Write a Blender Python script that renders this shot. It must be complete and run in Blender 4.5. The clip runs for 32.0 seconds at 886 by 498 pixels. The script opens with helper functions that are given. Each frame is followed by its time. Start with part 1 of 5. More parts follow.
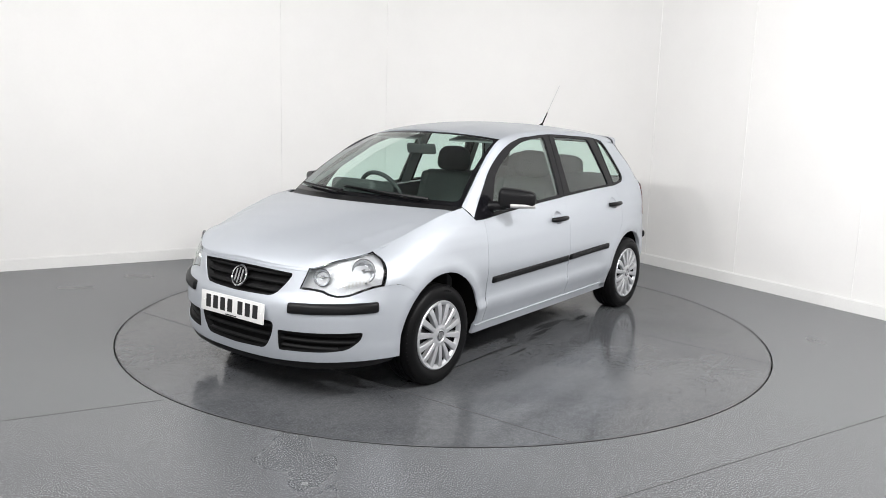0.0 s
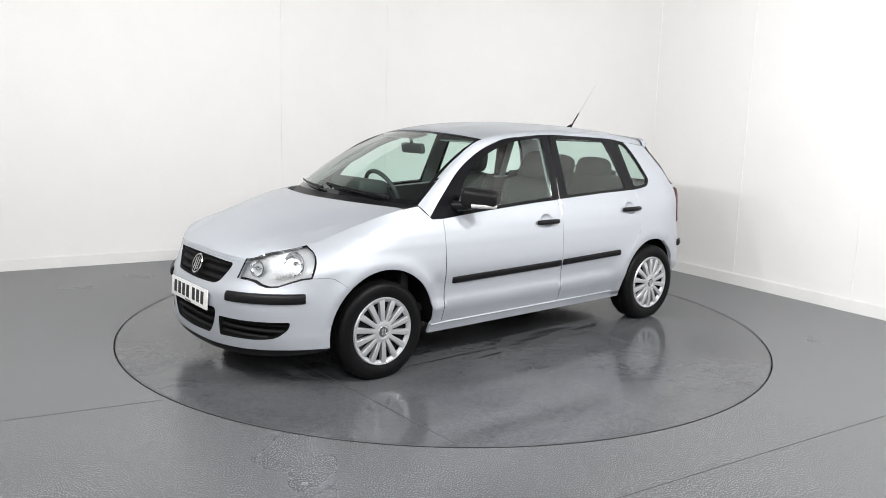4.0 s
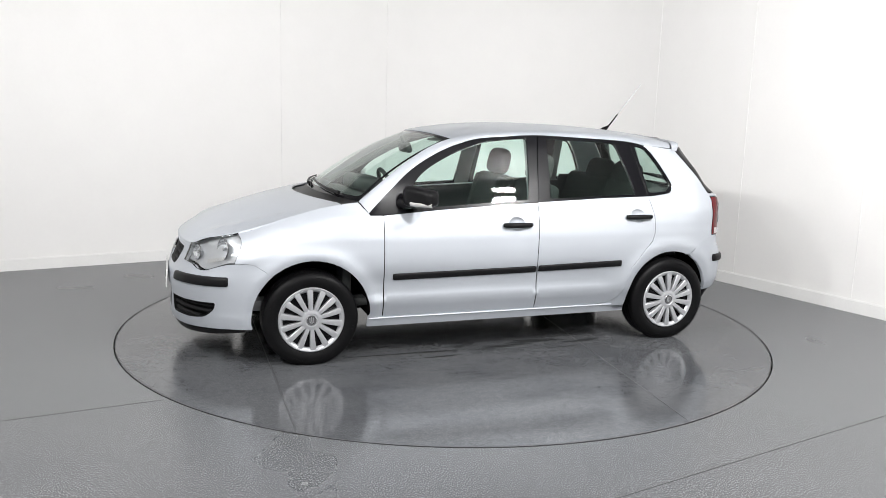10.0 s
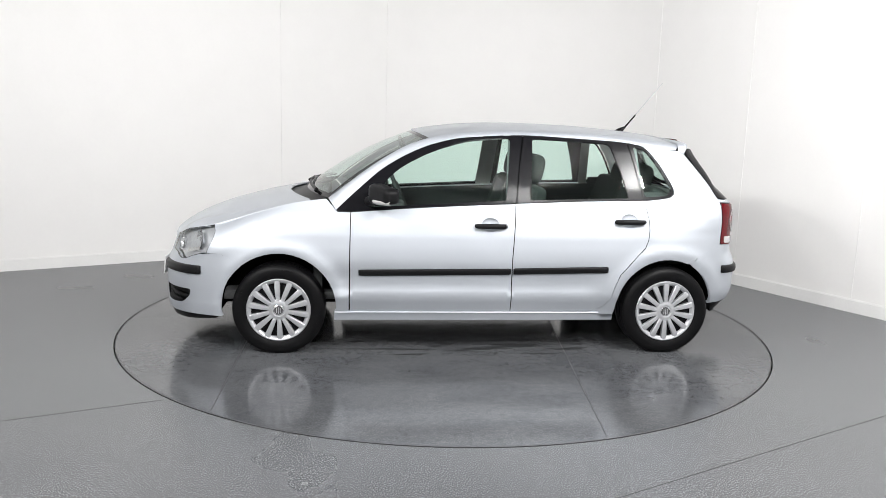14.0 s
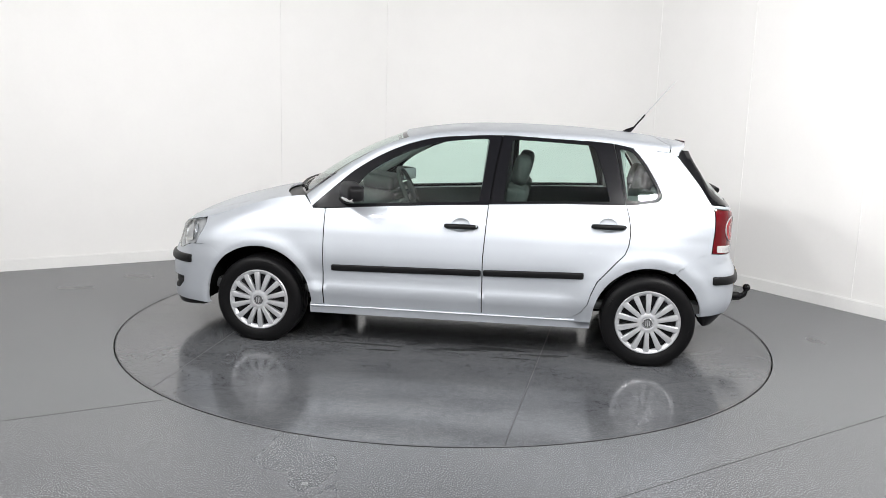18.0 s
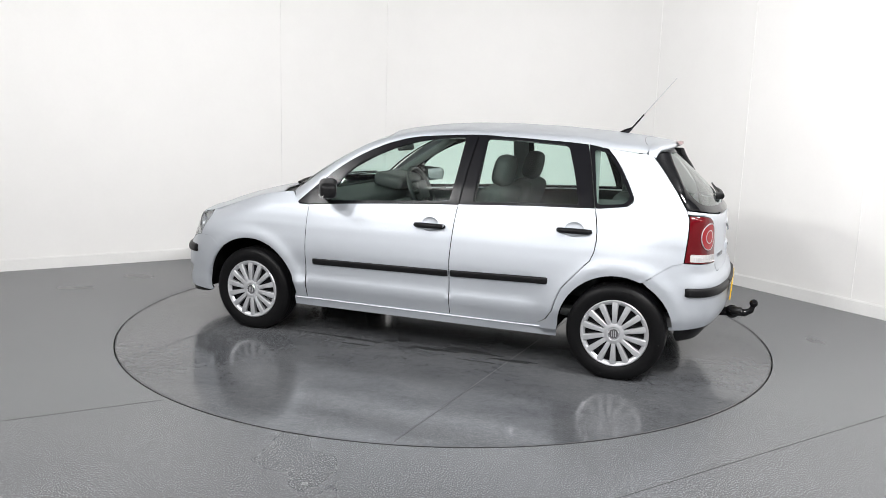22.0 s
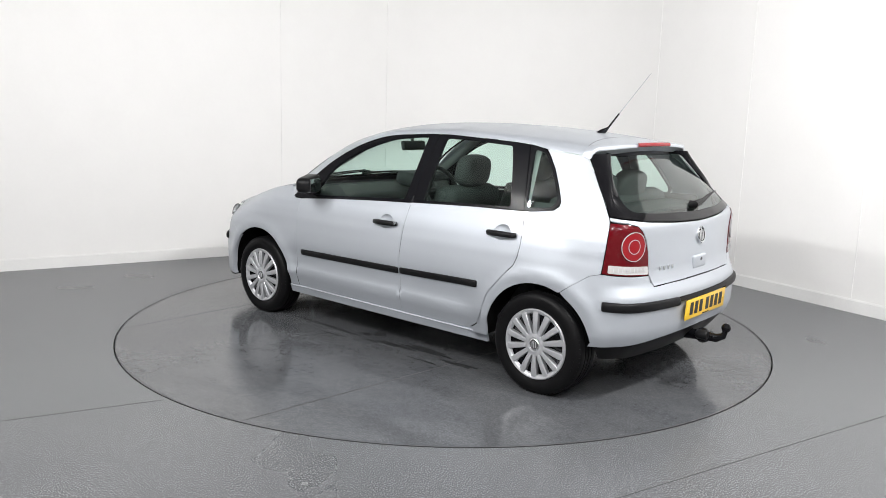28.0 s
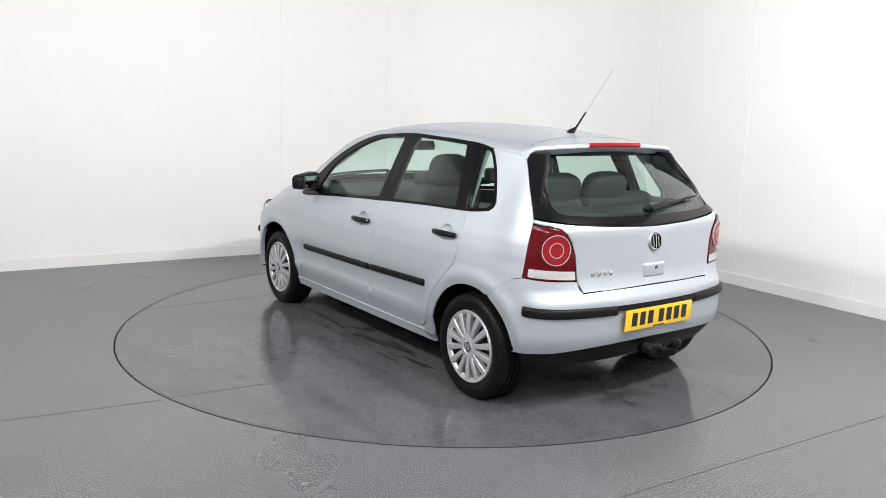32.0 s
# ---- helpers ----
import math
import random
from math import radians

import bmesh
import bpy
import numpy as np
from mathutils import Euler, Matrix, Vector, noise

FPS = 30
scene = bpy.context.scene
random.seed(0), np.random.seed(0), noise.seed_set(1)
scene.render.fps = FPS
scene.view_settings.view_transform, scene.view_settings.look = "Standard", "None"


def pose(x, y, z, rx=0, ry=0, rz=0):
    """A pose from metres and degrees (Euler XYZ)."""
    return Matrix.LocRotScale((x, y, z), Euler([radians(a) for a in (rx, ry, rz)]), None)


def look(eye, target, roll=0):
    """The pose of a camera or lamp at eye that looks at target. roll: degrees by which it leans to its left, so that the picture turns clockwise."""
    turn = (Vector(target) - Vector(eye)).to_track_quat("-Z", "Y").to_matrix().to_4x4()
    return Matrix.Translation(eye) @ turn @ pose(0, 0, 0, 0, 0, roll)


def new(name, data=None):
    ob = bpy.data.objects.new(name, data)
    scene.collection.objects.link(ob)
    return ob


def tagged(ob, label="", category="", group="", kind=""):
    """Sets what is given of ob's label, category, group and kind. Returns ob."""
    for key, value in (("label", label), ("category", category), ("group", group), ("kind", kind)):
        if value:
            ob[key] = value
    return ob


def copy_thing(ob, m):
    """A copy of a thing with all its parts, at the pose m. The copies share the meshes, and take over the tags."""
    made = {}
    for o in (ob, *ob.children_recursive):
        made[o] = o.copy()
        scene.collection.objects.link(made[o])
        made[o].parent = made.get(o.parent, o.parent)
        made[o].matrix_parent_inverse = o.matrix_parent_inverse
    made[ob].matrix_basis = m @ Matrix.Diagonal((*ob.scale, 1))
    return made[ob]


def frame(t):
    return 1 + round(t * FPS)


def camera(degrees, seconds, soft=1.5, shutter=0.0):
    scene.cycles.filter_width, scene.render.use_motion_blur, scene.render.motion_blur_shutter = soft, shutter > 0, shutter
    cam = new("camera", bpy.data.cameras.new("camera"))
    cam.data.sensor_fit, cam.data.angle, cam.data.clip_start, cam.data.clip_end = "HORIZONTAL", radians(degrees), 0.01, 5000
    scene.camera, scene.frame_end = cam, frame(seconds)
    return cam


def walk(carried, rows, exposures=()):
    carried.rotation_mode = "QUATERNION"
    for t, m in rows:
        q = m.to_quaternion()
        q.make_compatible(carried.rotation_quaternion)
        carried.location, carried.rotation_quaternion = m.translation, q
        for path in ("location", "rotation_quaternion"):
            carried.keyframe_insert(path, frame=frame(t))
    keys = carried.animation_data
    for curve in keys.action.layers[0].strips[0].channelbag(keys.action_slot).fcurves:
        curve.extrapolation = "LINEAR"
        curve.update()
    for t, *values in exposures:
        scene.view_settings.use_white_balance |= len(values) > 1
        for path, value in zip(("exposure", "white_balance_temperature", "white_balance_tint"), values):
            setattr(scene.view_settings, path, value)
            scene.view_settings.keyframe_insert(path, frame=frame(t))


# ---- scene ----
# ---------------------------------------------------------------- camera
EYE = Vector((0.0, -5.6244, 1.5007))
AHEAD = Vector((-0.0033, 0.98546, -0.16988))
CAM = look(EYE, EYE + AHEAD, 1.5987)
cam = camera(58.78, 32.0, soft=0.5)
walk(cam, [(0.0, CAM), (32.0, CAM)])

# ---------------------------------------------------------------- plan of the room
CORNER = Vector((1.033, 4.285))            # where the two white walls would meet
ALONG = Vector((-0.8541, -0.5201))           # from the corner along the long wall
ACROSS = Vector((0.5281, -0.8492))           # from the corner along the short wall
LONG, SHORT, HIGH, BEND = 10.5, 10.5, 3.4, 2.02
DISC = Vector((0.0, 0.0))           # middle of the turntable
DISC_R = 2.2378


def spot(a, b, z=0.0):
    p = CORNER + ALONG * a + ACROSS * b
    return Vector((p.x, p.y, z))


# ---------------------------------------------------------------- light
world = bpy.data.worlds.new("world")
world.use_nodes = True
world.node_tree.nodes["Background"].inputs[0].default_value = (0.9, 0.95, 1.0, 1)
world.node_tree.nodes["Background"].inputs[1].default_value = 0.05
scene.world = world
scene.view_settings.exposure = 0.04

LIGHT_SIZE = (0.6, 0.3)
LIGHT_SPOTS = [(6.6, 7.6), (3.2, 7.9), (1.2, 8.9), (8.9, 4.4), (9.0, 8.9)]
LIGHT_POWER = 34.0
# unseen floodlights added under the ceiling for fill: place, the point they face, power
FILL_FLOODS = [((2.3, 6.7, 3.12), (1.2, 0.9, 1.3), 110.0), ((3.7, 7.0, 3.12), (1.8, 0.4, 1.1), 60.0), ((6.3, 8.7, 3.12), (1.8, 1.0, 0.9), 50.0),
          ((7.0, 5.8, 3.12), (1.2, 2.0, 0.9), 56.0), ((7.0, 4.5, 3.12), (0.6, 2.4, 1.1), 60.0), ((7.0, 3.2, 3.12), (0.9, 1.6, 1.0), 40.0)]
FLOOD_SIZE = (0.32, 0.22)
WALL_TURN = math.degrees(math.atan2(ALONG.y, ALONG.x))


def panel_lamp(matrix, size, power):
    lamp = bpy.data.lights.new("panel_lamp", "AREA")
    lamp.shape, lamp.size, lamp.size_y = "RECTANGLE", size[0] - 0.06, size[1] - 0.06
    lamp.energy, lamp.color = power, (1.0, 0.99, 0.985)
    new("panel_lamp", lamp).matrix_world = matrix


for a, b in LIGHT_SPOTS:
    p = spot(a, b, HIGH - 0.035)
    panel_lamp(pose(p.x, p.y, p.z, 0, 0, WALL_TURN), LIGHT_SIZE, LIGHT_POWER)
for at, face, power in FILL_FLOODS:
    panel_lamp(look(spot(*at), spot(*face)), FLOOD_SIZE, power)

# ---------------------------------------------------------------- materials
def nodes_of(name):
    m = bpy.data.materials.new(name)
    m.use_nodes = True
    t = m.node_tree
    return m, t, t.nodes["Principled BSDF"]


def noise_tex(t, scale, detail=4.0, rough=0.55, coord="Object", stretch=None):
    tc = t.nodes.new("ShaderNodeTexCoord")
    n = t.nodes.new("ShaderNodeTexNoise")
    n.inputs["Scale"].default_value, n.inputs["Detail"].default_value, n.inputs["Roughness"].default_value = scale, detail, rough
    src = tc.outputs[coord]
    if stretch:
        mp = t.nodes.new("ShaderNodeMapping")
        mp.inputs["Scale"].default_value = stretch
        t.links.new(src, mp.inputs["Vector"])
        src = mp.outputs["Vector"]
    t.links.new(src, n.inputs["Vector"])
    return n.outputs["Fac"]


def ramp(t, src, stops):
    r = t.nodes.new("ShaderNodeValToRGB")
    e = r.color_ramp.elements
    while len(e) < len(stops):
        e.new(0.5)
    for el, (p, c) in zip(e, stops):
        el.position = p
        el.color = (*c, 1) if isinstance(c, tuple) else (c, c, c, 1)
    t.links.new(src, r.inputs["Fac"])
    return r.outputs["Color"]


def blend(t, fac, a, b, mode="MIX"):
    m = t.nodes.new("ShaderNodeMix")
    m.data_type, m.blend_type = "RGBA", mode
    for idx, v in ((0, fac), (6, a), (7, b)):
        if isinstance(v, bpy.types.NodeSocket):
            t.links.new(v, m.inputs[idx])
        elif idx == 0:
            m.inputs[0].default_value = v
        else:
            m.inputs[idx].default_value = (*v, 1)
    return m.outputs[2]


def bump(t, bsdf, src, strength, dist):
    b = t.nodes.new("ShaderNodeBump")
    b.inputs["Strength"].default_value, b.inputs["Distance"].default_value = strength, dist
    t.links.new(src, b.inputs["Height"])
    t.links.new(b.outputs["Normal"], bsdf.inputs["Normal"])


def simple(name, color, rough=0.5, metal=0.0, coat=0.0, var=0.12, grain=60.0, relief=0.0, spec=0.5, rvar=0.02):
    """A surface with slight mottling of its colour, its gloss and its relief."""
    m, t, b = nodes_of(name)
    big, fine = noise_tex(t, 3.0), noise_tex(t, grain, 3.0)
    lo, hi = tuple(c * (1 - var) for c in color), tuple(min(1.0, c * (1 + var)) for c in color)
    c1 = ramp(t, big, [(0.3, lo), (0.7, hi)])
    c2 = blend(t, 0.3, c1, ramp(t, fine, [(0.3, lo), (0.7, hi)]))
    t.links.new(c2, b.inputs["Base Color"])
    t.links.new(ramp(t, fine, [(0.25, max(0.0, rough - rvar)), (0.75, min(1.0, rough + rvar))]), b.inputs["Roughness"])
    b.inputs["Metallic"].default_value, b.inputs["Coat Weight"].default_value = metal, coat
    b.inputs["Coat Roughness"].default_value, b.inputs["Specular IOR Level"].default_value = 0.04, spec
    if relief:
        bump(t, b, fine, 0.4, relief)
    return m


def paint_material():
    m, t, b = nodes_of("silver_paint")
    flake, dust = noise_tex(t, 900.0, 1.0), noise_tex(t, 2.2, 5.0)
    base = ramp(t, flake, [(0.3, (0.458, 0.488, 0.530)), (0.7, (0.540, 0.570, 0.614))])
    t.links.new(blend(t, 0.06, base, ramp(t, dust, [(0.35, (0.42, 0.44, 0.47)), (0.65, (0.56, 0.585, 0.625))])), b.inputs["Base Color"])
    t.links.new(ramp(t, dust, [(0.3, 0.53), (0.7, 0.58)]), b.inputs["Roughness"])
    b.inputs["Metallic"].default_value = 0.68
    b.inputs["Coat Weight"].default_value, b.inputs["Coat Roughness"].default_value = 0.5, 0.07
    return m


def glass_material(name, tint, gloss=0.02, extra=0.0):
    m, t, b = nodes_of(name)
    t.nodes.remove(b)
    out = t.nodes["Material Output"]
    clear, shine, face, power, scale, mix = (t.nodes.new(n) for n in ("ShaderNodeBsdfTransparent", "ShaderNodeBsdfGlossy", "ShaderNodeLayerWeight", "ShaderNodeMath", "ShaderNodeMath", "ShaderNodeMixShader"))
    clear.inputs["Color"].default_value = (*tint, 1)
    shine.inputs["Roughness"].default_value = gloss
    shine.inputs["Color"].default_value = (0.95, 0.97, 0.96, 1)
    # gloss rises towards grazing view, alike from both sides of the pane
    face.inputs["Blend"].default_value = 0.5
    power.operation, scale.operation = "POWER", "MULTIPLY_ADD"
    power.inputs[1].default_value = 4.0
    scale.inputs[1].default_value, scale.inputs[2].default_value = 0.88, 0.054 + extra
    t.links.new(face.outputs["Facing"], power.inputs[0])
    t.links.new(power.outputs[0], scale.inputs[0])
    t.links.new(scale.outputs[0], mix.inputs[0])
    t.links.new(clear.outputs[0], mix.inputs[1])
    t.links.new(shine.outputs[0], mix.inputs[2])
    t.links.new(mix.outputs[0], out.inputs["Surface"])
    return m


def floor_material(name, wet=False):
    """Grey safety vinyl with pale and dark flecks; worn gloss; on the turntable damp stains as well."""
    m, t, b = nodes_of(name)
    flecks, mott, wear = noise_tex(t, 120.0 if wet else 150.0, 1.0, 0.5), noise_tex(t, 30.0, 4.0), noise_tex(t, 0.9, 4.0, 0.5)
    base = ramp(t, mott, [(0.3, (0.074, 0.0770, 0.0820)), (0.7, (0.100, 0.1035, 0.109))])
    base = blend(t, ramp(t, flecks, [(0.57, 0.0), (0.62, 0.18 if wet else 1.0)]), base, (0.30, 0.308, 0.32))
    base = blend(t, ramp(t, noise_tex(t, 270.0, 1.0, 0.5), [(0.62, 0.0), (0.67, 0.2 if wet else 0.9)]), base, (0.34, 0.348, 0.36))
    base = blend(t, ramp(t, flecks, [(0.35, 0.18 if wet else 1.0), (0.42, 0.0)]), base, (0.022, 0.023, 0.025))
    stain = ramp(t, wear, [(0.25, (0.86, 0.862, 0.87)), (0.75, (1.10, 1.10, 1.095))])
    base = blend(t, 1.0, base, stain, "MULTIPLY")
    rough = ramp(t, wear, [(0.2, 0.11), (0.8, 0.18)] if wet else [(0.2, 0.25), (0.8, 0.34)])
    if wet:
        damp = noise_tex(t, 1.6, 7.0, 0.62, stretch=(1.0, 1.5, 1.0))
        mask = ramp(t, damp, [(0.44, 0.0), (0.62, 1.0)])
        base = blend(t, mask, base, blend(t, 1.0, base, (0.78, 0.79, 0.81), "MULTIPLY"))
        rough = blend(t, mask, rough, (0.12, 0.12, 0.12))
    t.links.new(base, b.inputs["Base Color"])
    t.links.new(rough, b.inputs["Roughness"])
    b.inputs["Specular IOR Level"].default_value = 0.38
    bump(t, b, flecks, 0.05 if wet else 0.12, 0.0006)
    return m


def emit_material(name, color, strength):
    m, t, b = nodes_of(name)
    b.inputs["Base Color"].default_value = (*color, 1)
    b.inputs["Emission Color"].default_value = (*color, 1)
    b.inputs["Emission Strength"].default_value = strength
    return m


PAINT = paint_material()
BLACK = simple("black_plastic", (0.0075, 0.0075, 0.0082), 0.40, grain=400, spec=0.15)
GLOSS = simple("gloss_black", (0.005, 0.005, 0.006), 0.07, spec=0.22, var=0.03, rvar=0.01)
FRAME = simple("satin_black_frame", (0.006, 0.006, 0.0075), 0.22, spec=0.12, var=0.03)
RUBBER = simple("tyre_rubber", (0.0055, 0.0055, 0.006), 0.42, grain=120, relief=0.0003, spec=0.10)
GRILLE = simple("grille_plastic", (0.006, 0.006, 0.0065), 0.6, spec=0.15)
WATER = simple("puddle_water", (0.040, 0.042, 0.044), 0.06, var=0.3, grain=40)
WELL = simple("wheel_well_felt", (0.008, 0.008, 0.008), 0.95, spec=0.0)
COVER = simple("silver_wheel_paint", (0.50, 0.51, 0.53), 0.34, 0.55, coat=0.3, var=0.06)
STEEL = simple("dark_steel", (0.12, 0.12, 0.125), 0.45, 0.6, var=0.2)
CHROME = simple("chrome", (0.80, 0.81, 0.83), 0.09, 1.0, var=0.03)
UNDER = simple("underbody_coating", (0.20, 0.205, 0.21), 0.6, var=0.3, grain=8)
MIRROR = simple("mirror_glass", (0.30, 0.31, 0.33), 0.03, 1.0, var=0.02)
BOWL = simple("polished_bowl", (0.66, 0.67, 0.69), 0.20, 0.8, var=0.04, grain=70, rvar=0.03)
REFLECT = simple("lamp_reflector", (0.50, 0.51, 0.53), 0.40, 0.55, var=0.04, grain=45, rvar=0.02)
GLASS = glass_material("tinted_glass", (0.85, 0.975, 0.925))
REARGLASS = glass_material("tailgate_glass", (0.74, 0.86, 0.81))
LENS = glass_material("clear_lens", (0.96, 0.97, 0.97), 0.015)
REDLENS = simple("red_lens", (0.085, 0.0015, 0.004), 0.12, coat=0.25, var=0.1, spec=0.2)
BRIGHTRED = simple("bright_red_lens", (0.23, 0.010, 0.014), 0.14, coat=0.2, var=0.1, spec=0.2)
PALELENS = simple("pale_lens", (0.46, 0.455, 0.45), 0.14, coat=0.6, var=0.15, grain=160)
CLOTH = simple("seat_cloth", (0.027, 0.031, 0.030), 0.9, var=0.07, grain=5)
CABIN = simple("cabin_plastic", (0.030, 0.033, 0.033), 0.6, var=0.12, grain=25)
PALECABIN = simple("grey_cabin_trim", (0.20, 0.215, 0.21), 0.7, var=0.1, grain=200)
WHITEPLATE = simple("white_plate", (0.70, 0.70, 0.69), 0.3, coat=0.4, var=0.03)
YELLOWPLATE = simple("yellow_plate", (0.80, 0.50, 0.03), 0.3, coat=0.4, var=0.03)
INK = simple("plate_ink", (0.015, 0.015, 0.016), 0.4)
WALL = simple("white_wall_paint", (0.82, 0.815, 0.805), 0.55, var=0.015, grain=40, relief=0.0003)
TRIM = simple("white_skirting_paint", (0.80, 0.80, 0.79), 0.35, var=0.04)
SEAM = simple("panel_seam", (0.81, 0.805, 0.795), 0.7)
CEILING = simple("ceiling_paint", (0.34, 0.34, 0.34), 0.8, var=0.02)
FLOOR = floor_material("grey_floor_vinyl")
DISCTOP = floor_material("grey_turntable_vinyl", True)
GROOVE = simple("dark_gap", (0.012, 0.012, 0.012), 0.8)
WELD = simple("vinyl_weld", (0.055, 0.056, 0.058), 0.6)
PANEL = emit_material("light_diffuser", (1.0, 0.985, 0.965), 8.0)

# ---------------------------------------------------------------- mesh helpers
def finish(name, bm, material, parent=None, label="", smooth=True):
    me = bpy.data.meshes.new(name)
    bm.normal_update()
    bm.to_mesh(me)
    bm.free()
    me.materials.append(material)
    if smooth:
        for p in me.polygons:
            p.use_smooth = True
        me.set_sharp_from_angle(angle=radians(35))
    ob = new(name, me)
    if parent:
        ob.parent = parent
    if label:
        tagged(ob, label)
    return ob


part = finish


def add_box(bm, centre, size, bevel=0.0, turn=None, segs=2):
    made = bmesh.ops.create_cube(bm, size=1.0)["verts"]
    m = Matrix.Translation(centre) @ (turn.to_4x4() if turn else Matrix()) @ Matrix.Diagonal((*size, 1))
    bmesh.ops.transform(bm, matrix=m, verts=made)
    if bevel:
        edges = list({e for v in made for e in v.link_edges})
        bmesh.ops.bevel(bm, geom=edges, offset=bevel, segments=segs, profile=0.6, affect="EDGES")
    return bm


def box(centre, size, bevel=0.0, turn=None, segs=2):
    return add_box(bmesh.new(), centre, size, bevel, turn, segs)


def add_tube(bm, pts, radius, sides=10):
    """A round bar along pts; radius may be a number or one for each point."""
    pts = [Vector(p) for p in pts]
    rad = radius if isinstance(radius, (list, tuple)) else [radius] * len(pts)
    rings, side = [], None
    for i, p in enumerate(pts):
        d = (pts[min(i + 1, len(pts) - 1)] - pts[max(i - 1, 0)]).normalized()
        side = d.orthogonal().normalized() if side is None else (side - d * side.dot(d)).normalized()
        up = d.cross(side)
        rings.append([bm.verts.new(p + (side * math.cos(a) + up * math.sin(a)) * rad[i]) for a in (2 * math.pi * k / sides for k in range(sides))])
    for a, b in zip(rings, rings[1:]):
        for k in range(sides):
            bm.faces.new((a[k], a[(k + 1) % sides], b[(k + 1) % sides], b[k]))
    bm.faces.new(rings[0][::-1])
    bm.faces.new(rings[-1])
    return bm


def tube(pts, radius, sides=10):
    return add_tube(bmesh.new(), pts, radius, sides)


def lathe(profile, segs=64, closed=False):
    """Turns (radius, along y) points about the y axis."""
    bm = bmesh.new()
    rings = []
    for r, y in profile:
        if r < 1e-6:
            rings.append([bm.verts.new((0, y, 0))])
        else:
            rings.append([bm.verts.new((r * math.cos(a), y, r * math.sin(a))) for a in (2 * math.pi * k / segs for k in range(segs))])
    pairs = list(zip(rings, rings[1:])) + ([(rings[-1], rings[0])] if closed else [])
    for a, b in pairs:
        for k in range(segs):
            q = [a[k % len(a)], a[(k + 1) % len(a)], b[(k + 1) % len(b)], b[k % len(b)]]
            q = list(dict.fromkeys(q))
            if len(q) > 2:
                bm.faces.new(q)
    bmesh.ops.recalc_face_normals(bm, faces=bm.faces)
    return bm


def prism(pts, z0, z1):
    """A flat polygon pulled up from z0 to z1."""
    bm = bmesh.new()
    lo, hi = [bm.verts.new((*p, z0)) for p in pts], [bm.verts.new((*p, z1)) for p in pts]
    n = len(pts)
    bm.faces.new(lo[::-1])
    bm.faces.new(hi)
    for k in range(n):
        bm.faces.new((lo[k], lo[(k + 1) % n], hi[(k + 1) % n], hi[k]))
    bmesh.ops.recalc_face_normals(bm, faces=bm.faces)
    return bm


# ---------------------------------------------------------------- the room
def wall_run(name, line, thick, z0, z1, material, kind="structure", label="", category="", parent=None):
    """A wall along a line of (x, y) points that are given with the room to their right."""
    bm = bmesh.new()
    cols = []
    n = len(line)
    for i, p in enumerate(line):
        d = (line[min(i + 1, n - 1)] - line[max(i - 1, 0)]).normalized()
        out = Vector((-d.y, d.x)) * thick
        q = p + out
        cols.append([bm.verts.new((p.x, p.y, z0)), bm.verts.new((p.x, p.y, z1)), bm.verts.new((q.x, q.y, z1)), bm.verts.new((q.x, q.y, z0))])
    for a, b in zip(cols, cols[1:]):
        for k in range(4):
            bm.faces.new((a[k], a[(k + 1) % 4], b[(k + 1) % 4], b[k]))
    bm.faces.new(cols[0])
    bm.faces.new(cols[-1][::-1])
    bmesh.ops.recalc_face_normals(bm, faces=bm.faces)
    ob = finish(name, bm, material, parent)
    if parent is None:
        tagged(ob, label, category, kind=kind)
    return ob


def flat(p):
    return Vector((p.x, p.y))


def bend_line():
    """The rounded corner, from the long wall to the short one."""
    c = spot(BEND, BEND)
    return [flat(c + (spot(0, 0) - spot(0, 1)) * (BEND * math.cos(a)) + (spot(0, 0) - spot(1, 0)) * (BEND * math.sin(a)))
            for a in (math.pi / 2 * k / 24 for k in range(25))]


